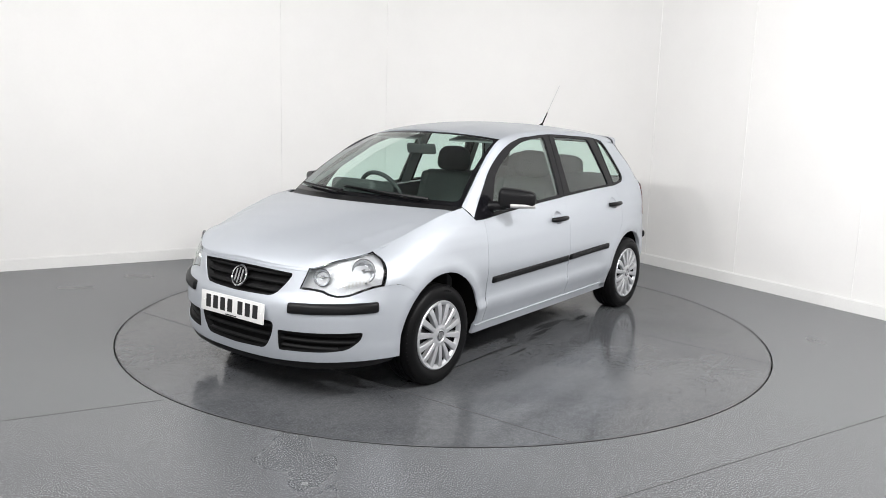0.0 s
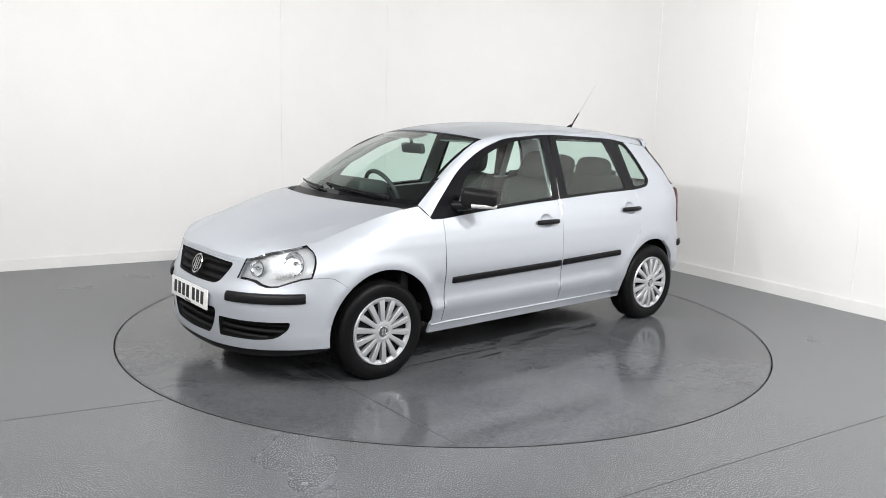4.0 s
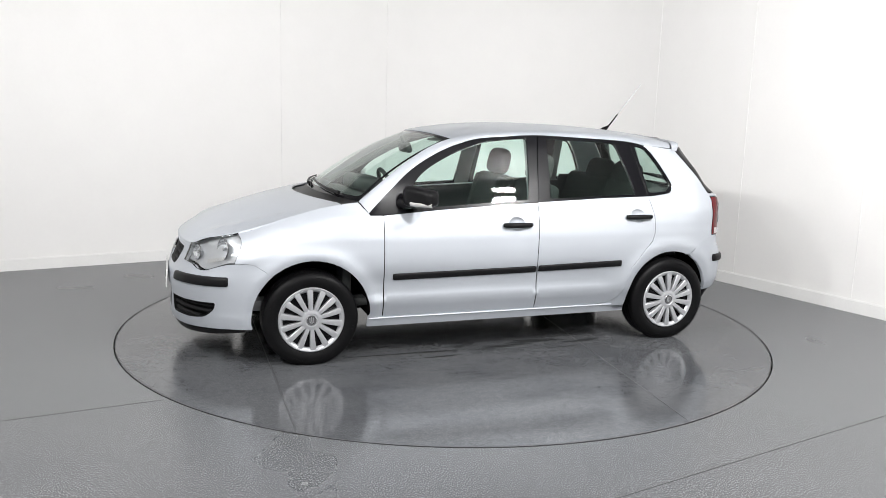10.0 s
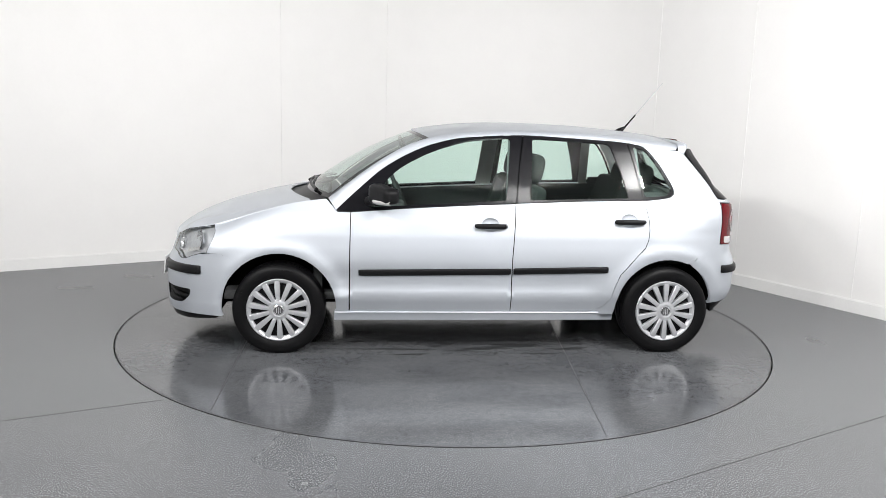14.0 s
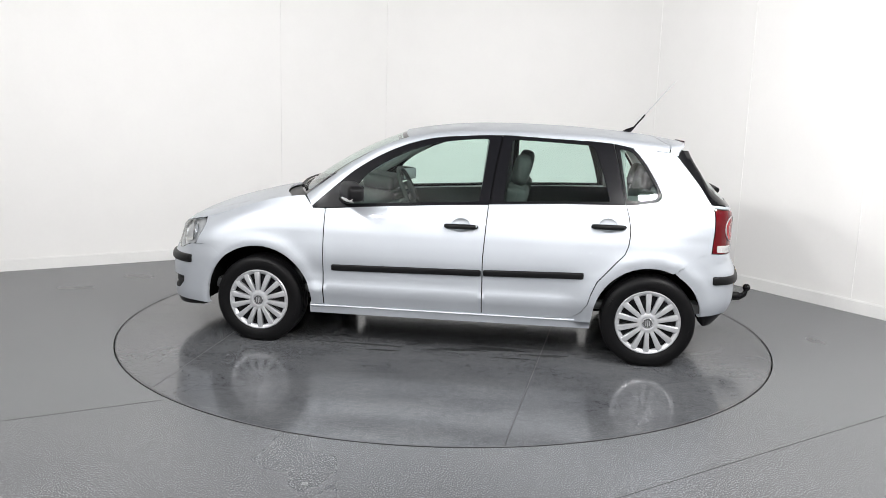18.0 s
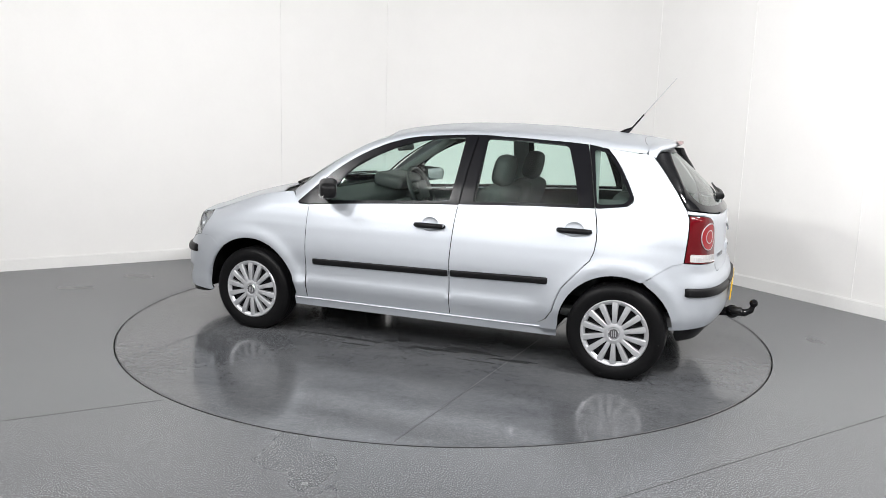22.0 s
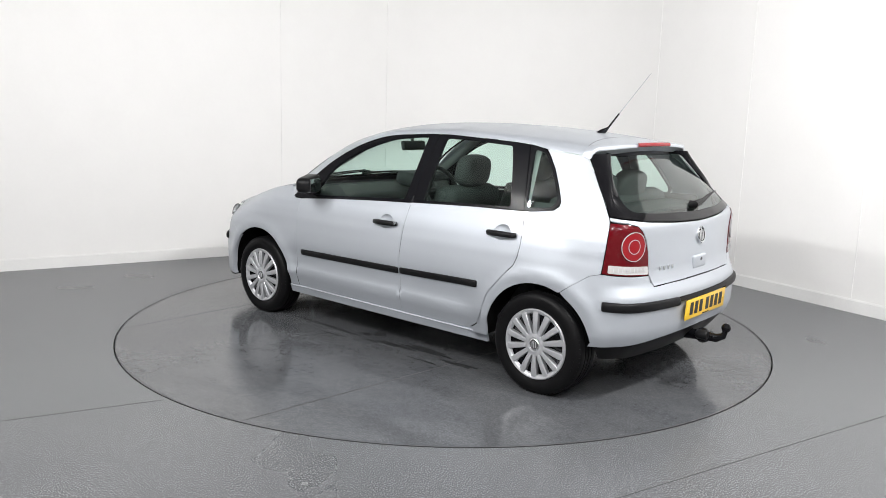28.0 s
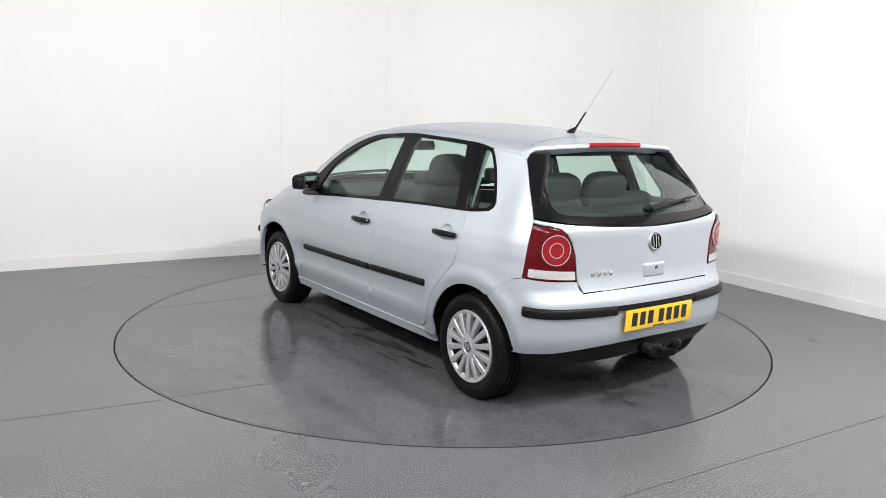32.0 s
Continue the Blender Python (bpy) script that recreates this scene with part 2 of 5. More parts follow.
def build_room():
    far_line = [flat(spot(LONG, 0)), flat(spot(BEND, 0))]
    right_line = [flat(spot(0, BEND)), flat(spot(0, SHORT))]
    runs = [("wall_long", far_line, "plain white painted wall behind the turntable"),
            ("wall_corner", bend_line(), "rounded white painted studio corner between two walls"),
            ("wall_short", right_line, "white painted panelled wall beside the turntable"),
            ("wall_back", [flat(spot(0, SHORT)), flat(spot(LONG, SHORT))], "white painted wall of the studio"),
            ("wall_end", [flat(spot(LONG, SHORT)), flat(spot(LONG, 0))], "white painted end wall of the studio")]
    for name, line, label in runs:
        wall_run(name, line, 0.12, 0.0, HIGH, WALL, label=label, category="wall")
        run = []
        n = len(line)
        for i, p in enumerate(line):
            d = (line[min(i + 1, n - 1)] - line[max(i - 1, 0)]).normalized()
            run.append(p - Vector((-d.y, d.x)) * 0.002)
        sk = wall_run("baseboard", run, -0.016, 0.0, 0.10, TRIM, label="white painted skirting board along the wall", category="baseboard")
        cap = wall_run("baseboard_cap", run, -0.009, 0.1005, 0.108, TRIM, parent=sk)
    # upright joints of the wall boards
    for a, b, w in ((3.24, 0, 0.004), (2.031, 0, 0.006), (0, 2.03, 0.004), (0, 3.148, 0.005), (0, 4.30, 0.006)):
        d = (spot(1, 0) - spot(0, 0)) if b == 0 else (spot(0, 1) - spot(0, 0))
        inn = (spot(0, 1) - spot(0, 0)) if b == 0 else (spot(1, 0) - spot(0, 0))
        p = spot(a, b)
        bm = bmesh.new()
        turn = Matrix((d, inn, Vector((0, 0, 1)))).transposed()
        add_box(bm, p + inn * 0.001 + Vector((0, 0, 0.11 + (HIGH - 0.11) / 2)), (w, 0.006, HIGH - 0.115), 0.0012, turn)
        tagged(finish("wall_joint", bm, SEAM), "narrow upright joint strip between white wall boards", "joint strip", "wall joints", "structure")
    # ceiling
    pts = [flat(spot(-0.2, -0.2)), flat(spot(LONG + 0.2, -0.2)), flat(spot(LONG + 0.2, SHORT + 0.2)), flat(spot(-0.2, SHORT + 0.2))]
    tagged(finish("ceiling", prism([tuple(p) for p in pts], HIGH, HIGH + 0.1), CEILING, smooth=False), "plain grey studio ceiling", "ceiling", kind="structure")
    # floor with a round hole for the turntable
    bm = bmesh.new()
    seg = 160
    hole = [bm.verts.new((DISC.x + (DISC_R + 0.010) * math.cos(2 * math.pi * k / seg), DISC.y + (DISC_R + 0.010) * math.sin(2 * math.pi * k / seg), 0)) for k in range(seg)]
    deep = [bm.verts.new((v.co.x, v.co.y, -0.05)) for v in hole]
    mid = [bm.verts.new((DISC.x + (v.co.x - DISC.x) * 1.15, DISC.y + (v.co.y - DISC.y) * 1.15, 0)) for v in hole]
    rim = [bm.verts.new((DISC.x + (v.co.x - DISC.x) * 5.5, DISC.y + (v.co.y - DISC.y) * 5.5, 0)) for v in hole]
    for k in range(seg):
        j = (k + 1) % seg
        bm.faces.new((hole[k], hole[j], deep[j], deep[k]))
        bm.faces.new((mid[k], mid[j], hole[j], hole[k]))
        bm.faces.new((rim[k], rim[j], mid[j], mid[k]))
    bmesh.ops.recalc_face_normals(bm, faces=bm.faces)
    bm.normal_update()
    floor = tagged(finish("floor", bm, FLOOR, smooth=False), "grey flecked vinyl studio floor", "floor", kind="structure")
    tagged(finish("pit", prism([(DISC.x + 2.30 * math.cos(2 * math.pi * k / 96), DISC.y + 2.30 * math.sin(2 * math.pi * k / 96)) for k in range(96)], -0.12, -0.05), GROOVE),
           "dark gap round the turntable", "gap", kind="structure")
    # welded joints of the vinyl sheets, parallel to the long wall
    for p0, p1 in (((-4.6, -3.38), (-1.436, -1.756)), ((0.20, -3.0), (4.9, -0.10))):
        a, b = Vector(p0), Vector(p1)
        d = (b - a).normalized()
        turn = Matrix(((d.x, -d.y, 0), (d.y, d.x, 0), (0, 0, 1)))
        bm = box(((a.x + b.x) / 2, (a.y + b.y) / 2, 0.0004), ((b - a).length, 0.0045, 0.0012), 0, turn)
        part("weld", bm, WELD, floor)


def ceiling_light():
    top = tagged(new("ceiling_light"), "flat white rectangular ceiling light panel, lit", "ceiling light", "ceiling lights")
    bm = bmesh.new()
    w, h = LIGHT_SIZE
    for c, sz in (((0, h / 2, 0), (w, 0.03, 0.03)), ((0, -h / 2, 0), (w, 0.03, 0.03)), ((w / 2, 0, 0), (0.03, h - 0.03, 0.03)), ((-w / 2, 0, 0), (0.03, h - 0.03, 0.03))):
        add_box(bm, c, sz, 0.003)
    part("frame", bm, TRIM, top)
    part("diffuser", box((0, 0, 0.008), (w - 0.034, h - 0.034, 0.008)), PANEL, top)
    return top


def build_lights():
    first = ceiling_light()
    for i, (a, b) in enumerate(LIGHT_SPOTS):
        p = spot(a, b, HIGH - 0.016)
        m = pose(p.x, p.y, p.z, 0, 0, WALL_TURN)
        if i == 0:
            first.matrix_basis = m
        else:
            copy_thing(first, m)
    for at, face, power in FILL_FLOODS:
        fill_flood(at, face)


def fill_flood(at, face):
    """An added, unseen floodlight box on a yoke that hangs from the ceiling."""
    w, h = FLOOD_SIZE
    top = tagged(new("fill_flood"), "added unseen fill light, a lit black floodlight box hung from the ceiling", "floodlight", "floodlights")
    m = look(spot(*at), spot(*face))
    top.matrix_basis = m
    bm = bmesh.new()
    for c, sz in (((0, 0, 0.10), (w, h, 0.02)), ((0, h / 2, 0.05), (w, 0.02, 0.10)), ((0, -h / 2, 0.05), (w, 0.02, 0.10)), ((w / 2, 0, 0.05), (0.02, h - 0.02, 0.10)), ((-w / 2, 0, 0.05), (0.02, h - 0.02, 0.10))):
        add_box(bm, c, sz, 0.003)
    part("housing", bm, BLACK, top, "black metal lamp housing")
    part("diffuser", box((0, 0, 0.02), (w - 0.03, h - 0.03, 0.006)), PANEL, top, "glowing white diffuser")
    up = m.to_3x3().inverted() @ Vector((0, 0, HIGH - at[2] - 0.02))
    base = Vector((0, 0, 0.11))
    part("yoke", tube([base, base + up * 0.5, base + up * 1.0], 0.014, 8), STEEL, top)


def build_turntable():
    top = tagged(new("turntable"), "round turntable flush with the floor, grey flecked vinyl with damp stains", "turntable")
    seg = 160
    pts = [(DISC_R * math.cos(2 * math.pi * k / seg), DISC_R * math.sin(2 * math.pi * k / seg)) for k in range(seg)]
    part("disc", prism(pts, -0.05, 0.0), DISCTOP, top)
    part("rim", lathe([(DISC_R - 0.006, 0.0006), (DISC_R + 0.001, 0.0004), (DISC_R + 0.001, -0.03), (DISC_R - 0.006, -0.03)], seg, True), STEEL, top).rotation_euler = (radians(90), 0, 0)
    for p0, p1 in TABLE_WELDS:
        a, b = Vector(p0), Vector(p1)
        d = (b - a).normalized()
        turn = Matrix(((d.x, -d.y, 0), (d.y, d.x, 0), (0, 0, 1)))
        part("weld", box(((a.x + b.x) / 2, (a.y + b.y) / 2, 0.0004), ((b - a).length, 0.0045, 0.0012), 0, turn), WELD, top)
    # shallow puddles that dripped off the car
    rnd = random.Random(5)
    for cx, cy, rx, ry in ((0.05, 0.60, 0.060, 0.040), (-0.42, 0.65, 0.22, 0.030), (-0.20, 0.71, 0.16, 0.022), (0.45, 0.72, 0.30, 0.014), (-0.75, 0.72, 0.12, 0.024), (0.12, 0.66, 0.05, 0.015), (-0.02, 0.75, 0.07, 0.012), (0.62, 0.55, 0.05, 0.012), (-0.30, 0.52, 0.03, 0.010), (1.10, 0.66, 0.10, 0.022), (0.30, 0.83, 0.12, 0.010), (-0.55, 0.82, 0.10, 0.010)):
        pts = []
        ph = [rnd.uniform(0, 6.28) for _ in range(4)]
        for k in range(40):
            a = 2 * math.pi * k / 40
            r = 1 + 0.25 * math.sin(2 * a + ph[0]) + 0.2 * math.sin(3 * a + ph[1]) + 0.14 * math.sin(5 * a + ph[2]) + 0.1 * math.sin(9 * a + ph[3])
            pts.append((cx + rx * r * math.cos(a), cy + ry * r * math.sin(a)))
        part("puddle", prism(pts, 0.0002, 0.0011), WATER, top, "small dark puddle on the turntable")
    return top


TABLE_WELDS = [((1.345, -1.78), (1.345, 1.78)), ((-0.985, -2.0), (-0.575, 2.155))]
build_room()
build_lights()
turntable = build_turntable()

# ---------------------------------------------------------------- the shape of the car's skin
# car space: x forward, y to its left, z up; origin on the ground halfway between the axles
from mathutils.geometry import delaunay_2d_cdt


def smooth_table(knots, window, step=0.004, pad=0.3):
    """A dense, softened table through (position, value) knots."""
    k = np.array(knots, float)
    x = np.arange(k[0, 0] - pad, k[-1, 0] + pad, step)
    y = np.interp(x, k[:, 0], k[:, 1])
    lo, hi = (k[1, 1] - k[0, 1]) / (k[1, 0] - k[0, 0]), (k[-1, 1] - k[-2, 1]) / (k[-1, 0] - k[-2, 0])
    y = np.where(x < k[0, 0], k[0, 1] + lo * (x - k[0, 0]), np.where(x > k[-1, 0], k[-1, 1] + hi * (x - k[-1, 0]), y))
    n = max(1, int(window / step))
    ker = np.hanning(2 * n + 3)
    y = np.convolve(np.pad(y, n + 1, mode="edge"), ker / ker.sum(), mode="valid")
    return x, y


def lookup(table):
    return lambda v: np.interp(v, *table)


def step_up(v, a, b):
    t = np.clip((np.asarray(v, float) - a) / (b - a), 0, 1)
    return t * t * (3 - 2 * t)


def through_points(pts, n=400):
    """A Catmull-Rom line through points of any dimension."""
    p = np.array(pts, float)
    p = np.vstack([2 * p[0] - p[1], p, 2 * p[-1] - p[-2]])
    out = []
    m = max(2, n // (len(p) - 3))
    for i in range(len(p) - 3):
        a, b, c, d = p[i:i + 4]
        t = np.linspace(0, 1, m, endpoint=False)[:, None]
        out.append(0.5 * (2 * b + (c - a) * t + (2 * a - 5 * b + 4 * c - d) * t * t + (3 * b - a - 3 * c + d) * t ** 3))
    return np.vstack(out + [p[-2:-1]])


# the outline from above, nose to tail; the glasshouse has rounder rear corners than the body below
FLANK = [(1.15, 0.822), (0.80, 0.823), (0.20, 0.824), (-0.40, 0.822), (-0.90, 0.817), (-1.18, 0.809)]
NOSE = [(2.033, -0.15), (2.036, 0), (2.033, 0.15), (2.020, 0.28), (1.988, 0.42), (1.931, 0.555), (1.838, 0.678), (1.722, 0.757), (1.565, 0.806), (1.38, 0.821)]
TAIL = [(-1.36, 0.798), (-1.51, 0.778), (-1.63, 0.738), (-1.71, 0.660), (-1.757, 0.53), (-1.793, 0.30), (-1.803, 0.15), (-1.807, 0), (-1.803, -0.15)]
TAIL_HIGH = [(-1.36, 0.792), (-1.50, 0.764), (-1.605, 0.717), (-1.680, 0.63), (-1.732, 0.50), (-1.780, 0.30), (-1.798, 0.15), (-1.805, 0), (-1.798, -0.15)]


def outline(tail):
    """Points, lengths and outward normals along an outline; nose and tail are counted in fixed lengths."""
    out = through_points(NOSE + FLANK + tail, 4000)
    length = np.concatenate([[0], np.cumsum(np.linalg.norm(np.diff(out, axis=0), axis=1))])
    grid = np.linspace(0, length[-1], 3000)
    out = np.stack([np.interp(grid, length, out[:, k]) for k in (0, 1)], 1)
    ker = np.hanning(43) / np.hanning(43).sum()
    out = np.stack([np.convolve(np.pad(out[:, k], 21, mode="reflect", reflect_type="odd"), ker, mode="valid") for k in (0, 1)], 1)
    i0, i1 = np.argmin(np.abs(out[:1500, 1])), 1500 + np.argmin(np.abs(out[1500:, 1]))
    out = out[i0:i1 + 1]
    out[0, 1] = out[-1, 1] = 0.0
    length = np.concatenate([[0], np.cumsum(np.linalg.norm(np.diff(out, axis=0), axis=1))])
    f, r = np.interp(-1.38, -out[:, 0], length), np.interp(1.18, -out[:, 0], length)
    length = np.where(length < f, length * 1.1912 / f, np.where(length < r, length - f + 1.1912, (length - r) * 1.1951 / (length[-1] - r) + r - f + 1.1912))
    out[:, 1] -= 0.006 * np.clip(out[:, 1] / 0.3, 0, 1)
    t = np.gradient(out, length, axis=0)
    t[0], t[-1] = (0, 1), (0, -1)
    t /= np.linalg.norm(t, axis=1, keepdims=True)
    return out, length, np.stack([t[:, 1], -t[:, 0]], 1)


OUT, OUT_S, OUT_N = outline(TAIL)
HIGH_OUT, HIGH_S, HIGH_N = outline(TAIL_HIGH)
S_END = OUT_S[-1]
_mid = int(np.argmax(OUT[:, 1]))

IN_SIDE = lookup(smooth_table([(0.15, 0.062), (0.22, 0.052), (0.28, 0.036), (0.33, 0.020), (0.37, 0.006), (0.42, 0.003), (0.55, 0.0), (0.65, 0.003), (0.75, 0.014),
                               (0.82, 0.029), (0.88, 0.049), (0.92, 0.068), (0.97, 0.090), (1.06, 0.125), (1.20, 0.187), (1.30, 0.232), (1.375, 0.272), (1.42, 0.31)], 0.014))
IN_FRONT = lookup(smooth_table([(0.12, 0.06), (0.20, 0.022), (0.27, 0.012), (0.36, 0.008), (0.46, 0.008), (0.52, 0.017), (0.57, 0.043), (0.63, 0.062), (0.69, 0.079), (0.72, 0.090), (0.80, 0.130), (0.9, 0.25)], 0.03))
IN_REAR = lookup(smooth_table([(0.2, 0.11), (0.25, 0.075), (0.33, 0.010), (0.40, -0.016), (0.53, -0.020), (0.60, -0.014), (0.65, 0.016), (0.72, 0.030), (0.87, 0.034),
                               (0.954, 0.032), (1.0, 0.066), (1.1, 0.166), (1.2, 0.270), (1.314, 0.386), (1.36, 0.43)], 0.03))
CREASE = lookup(smooth_table([(0.7, 0.884), (0.9, 0.873), (1.0, 0.866), (1.1, 0.854), (1.2, 0.838), (1.3, 0.817), (1.4, 0.793), (1.5, 0.768), (1.6, 0.748), (2.1, 0.70)], 0.08))
WING_FOOT = lookup(smooth_table([(0.8, 0.83), (1.0, 0.79), (1.2, 0.725), (1.4, 0.665), (1.55, 0.632), (1.7, 0.61), (2.1, 0.59)], 0.10))


# hood: its middle line and how it falls off to the side
HOOD_MID = lookup(smooth_table([(0.85, 1.000), (1.0, 0.990), (1.14, 0.977), (1.215, 0.968), (1.372, 0.941), (1.567, 0.890), (1.68, 0.853), (1.763, 0.821), (1.82, 0.796), (1.87, 0.768), (1.905, 0.748), (1.928, 0.732), (1.945, 0.716), (1.98, 0.68)], 0.04))
HOOD_K = lookup(smooth_table([(0.85, 0.06), (1.0, 0.07), (1.14, 0.092), (1.37, 0.175), (1.55, 0.225), (1.66, 0.265), (1.75, 0.305), (1.872, 0.36), (1.93, 0.42)], 0.08))
SHUT_Y = lookup(smooth_table([(0.8, 0.712), (0.95, 0.714), (1.2, 0.706), (1.45, 0.680), (1.62, 0.645), (1.75, 0.61), (2.1, 0.55)], 0.1))


def swell(x, y):
    """The hood's swelling over the headlights."""
    return 0.024 * np.exp(-((x - 1.73) / 0.09) ** 2) * step_up(np.abs(y), 0.36, 0.58) + 0.014 * np.exp(-((x - 1.815) / 0.06) ** 2) * step_up(np.abs(y), 0.36, 0.50)


def WING_TOP(x):
    """Height of the line where wing and hood meet."""
    return HOOD_MID(x) - HOOD_K(x) * SHUT_Y(x) ** 2.4 + swell(x, SHUT_Y(x))


def wing_in():
    """How far the wing leans in at that line, beyond the plain side."""
    x = np.linspace(0.8, 1.62, 60)
    z = WING_TOP(x)
    w = np.interp(-x, -OUT[:, 0], OUT[:, 1]) - SHUT_Y(x) - IN_SIDE(z) - 0.25 * (z - CREASE(x) - 0.006) * step_up(-x, -1.55, -1.25)
    return [*zip(x, w), (1.75, w[-1] * 0.8), (2.1, w[-1] * 0.5)]


WING_IN = lookup(smooth_table(wing_in(), 0.05))


def inset(x, nx, z):
    side = IN_SIDE(z) - 0.022 * step_up(-x, 1.30, 1.52) * step_up(z, 0.74, 0.92) * step_up(-z, -1.30, -1.05)
    # the wing rounds in towards the hood, with a soft crease that fades ahead
    t = np.clip((z - WING_FOOT(x)) / (WING_TOP(x) - WING_FOOT(x)), 0, 1.03)
    over = np.maximum(z - CREASE(x), 0)
    over = np.where(over < 0.012, over * over / 0.024, over - 0.006)
    side = side + (WING_IN(x) * t ** 2.2 + 0.25 * over * step_up(-x, -1.55, -1.25)) * step_up(x, 0.80, 0.97)
    # hollow flank over the lower crease of the doors
    side = side + 0.014 * step_up(z, 0.366, 0.418) * step_up(-z, -0.60, -0.47) * step_up(-x, -1.0, -0.84) * step_up(x, -0.86, -0.68)
    # the bumper's lower end stands upright beside the wheel
    side = side - 0.8 * IN_SIDE(z) * step_up(-z, -0.40, -0.30) * step_up(x, 1.44, 1.56)
    # rounded swelling round the wheel arches
    for cx in (1.2325, -1.2325):
        r = np.hypot(x - cx, z - 0.282)
        side = side - 0.009 * np.exp(-((r - 0.380) / 0.045) ** 2) * (r > 0.3) * (z > 0.25)
    w = step_up(np.abs(nx), 0.12, 0.92)
    # the upper rear corners draw in towards the spoiler
    draw = 0.03 * step_up(z, 1.04, 1.36) * 4 * nx * nx * (1 - nx * nx) * (nx < 0)
    full = 0.014 * step_up(z, 0.60, 0.74) * step_up(-z, -1.06, -0.96) * 4 * nx * nx * (1 - nx * nx) * (nx < 0)
    return side * (1 - w) + np.where(nx > 0, IN_FRONT(z), IN_REAR(z)) * w + draw - full


def skin_at(s, z, off=0.0):
    """The car's outer surface, s metres round its outline from the nose (right side: negative) at height z."""
    s, z = np.asarray(s, float), np.asarray(z, float)
    a = np.clip(np.abs(s), 0, S_END)
    w = step_up(z, 1.10, 1.34)
    x, y, nx, ny = ((1 - w) * np.interp(a, OUT_S, lo) + w * np.interp(a, HIGH_S, hi) for lo, hi in
                    ((OUT[:, 0], HIGH_OUT[:, 0]), (OUT[:, 1], HIGH_OUT[:, 1]), (OUT_N[:, 0], HIGH_N[:, 0]), (OUT_N[:, 1], HIGH_N[:, 1])))
    d = inset(x, nx, z) - off
    return np.stack([x - nx * d, np.sign(s + 1e-12) * (y - ny * d), z + 0 * x], -1)


def sx(x):
    """The place round the outline that lies at x on the car's side."""
    return np.interp(-np.asarray(x, float), -OUT[:, 0], OUT_S)


def sf(y):
    """The same for a place y off the middle, on the nose."""
    return np.sign(y) * np.interp(np.abs(y), OUT[:_mid, 1], OUT_S[:_mid])


def sr(y):
    """The same on the tail."""
    return np.interp(-np.abs(y), -OUT[_mid:, 1], OUT_S[_mid:]) * (1 if y >= 0 else -1)


def side_pts(pts):
    return [(float(sx(x)), z) for x, z in pts]


def rounded(pts, radius, n=5):
    """A polygon with its corners rounded off; radius: one for all, or one for each corner."""
    rad = radius if isinstance(radius, (list, tuple)) else [radius] * len(pts)
    out = []
    for i, p in enumerate(pts):
        a, b = Vector(pts[i - 1]), Vector(pts[(i + 1) % len(pts)])
        p = Vector(p)
        r = min(rad[i], (a - p).length * 0.45, (b - p).length * 0.45)
        if r < 1e-4:
            out.append(tuple(p))
            continue
        q0, q1 = p + (a - p).normalized() * r, p + (b - p).normalized() * r
        for k in range(n + 1):
            t = k / n
            out.append(tuple(q0 * (1 - t) ** 2 + p * 2 * t * (1 - t) + q1 * t * t))
    return out


def resampled(loop, step):
    out = []
    for i, p in enumerate(loop):
        q = loop[(i + 1) % len(loop)]
        n = max(1, int(math.hypot(q[0] - p[0], q[1] - p[1]) / step + 0.5))
        out += [(p[0] + (q[0] - p[0]) * k / n, p[1] + (q[1] - p[1]) * k / n) for k in range(n)]
    return out


def inside(px, py, loop):
    poly = np.array(loop)
    x0, y0 = poly[:, 0], poly[:, 1]
    x1, y1 = np.roll(x0, -1), np.roll(y0, -1)
    cross = (y0[None] > py[:, None]) != (y1[None] > py[:, None])
    xs = x0[None] + (py[:, None] - y0[None]) * (x1 - x0)[None] / np.where(np.abs(y1 - y0) < 1e-12, 1e-12, y1 - y0)[None]
    return (cross & (px[:, None] < xs)).sum(1) % 2 == 1


def shrunk(loop, d):
    """The loop moved inward by d."""
    p = np.array(loop, float)
    area = 0.5 * np.sum(p[:, 0] * np.roll(p[:, 1], -1) - np.roll(p[:, 0], -1) * p[:, 1])
    e = np.roll(p, -1, 0) - p
    n = np.stack([-e[:, 1], e[:, 0]], 1) * np.sign(area)
    n /= np.linalg.norm(n, axis=1, keepdims=True) + 1e-12
    m = n + np.roll(n, 1, 0)
    m /= np.maximum((m * m).sum(1, keepdims=True) / 2, 0.5)
    return [tuple(q) for q in p + m * d]


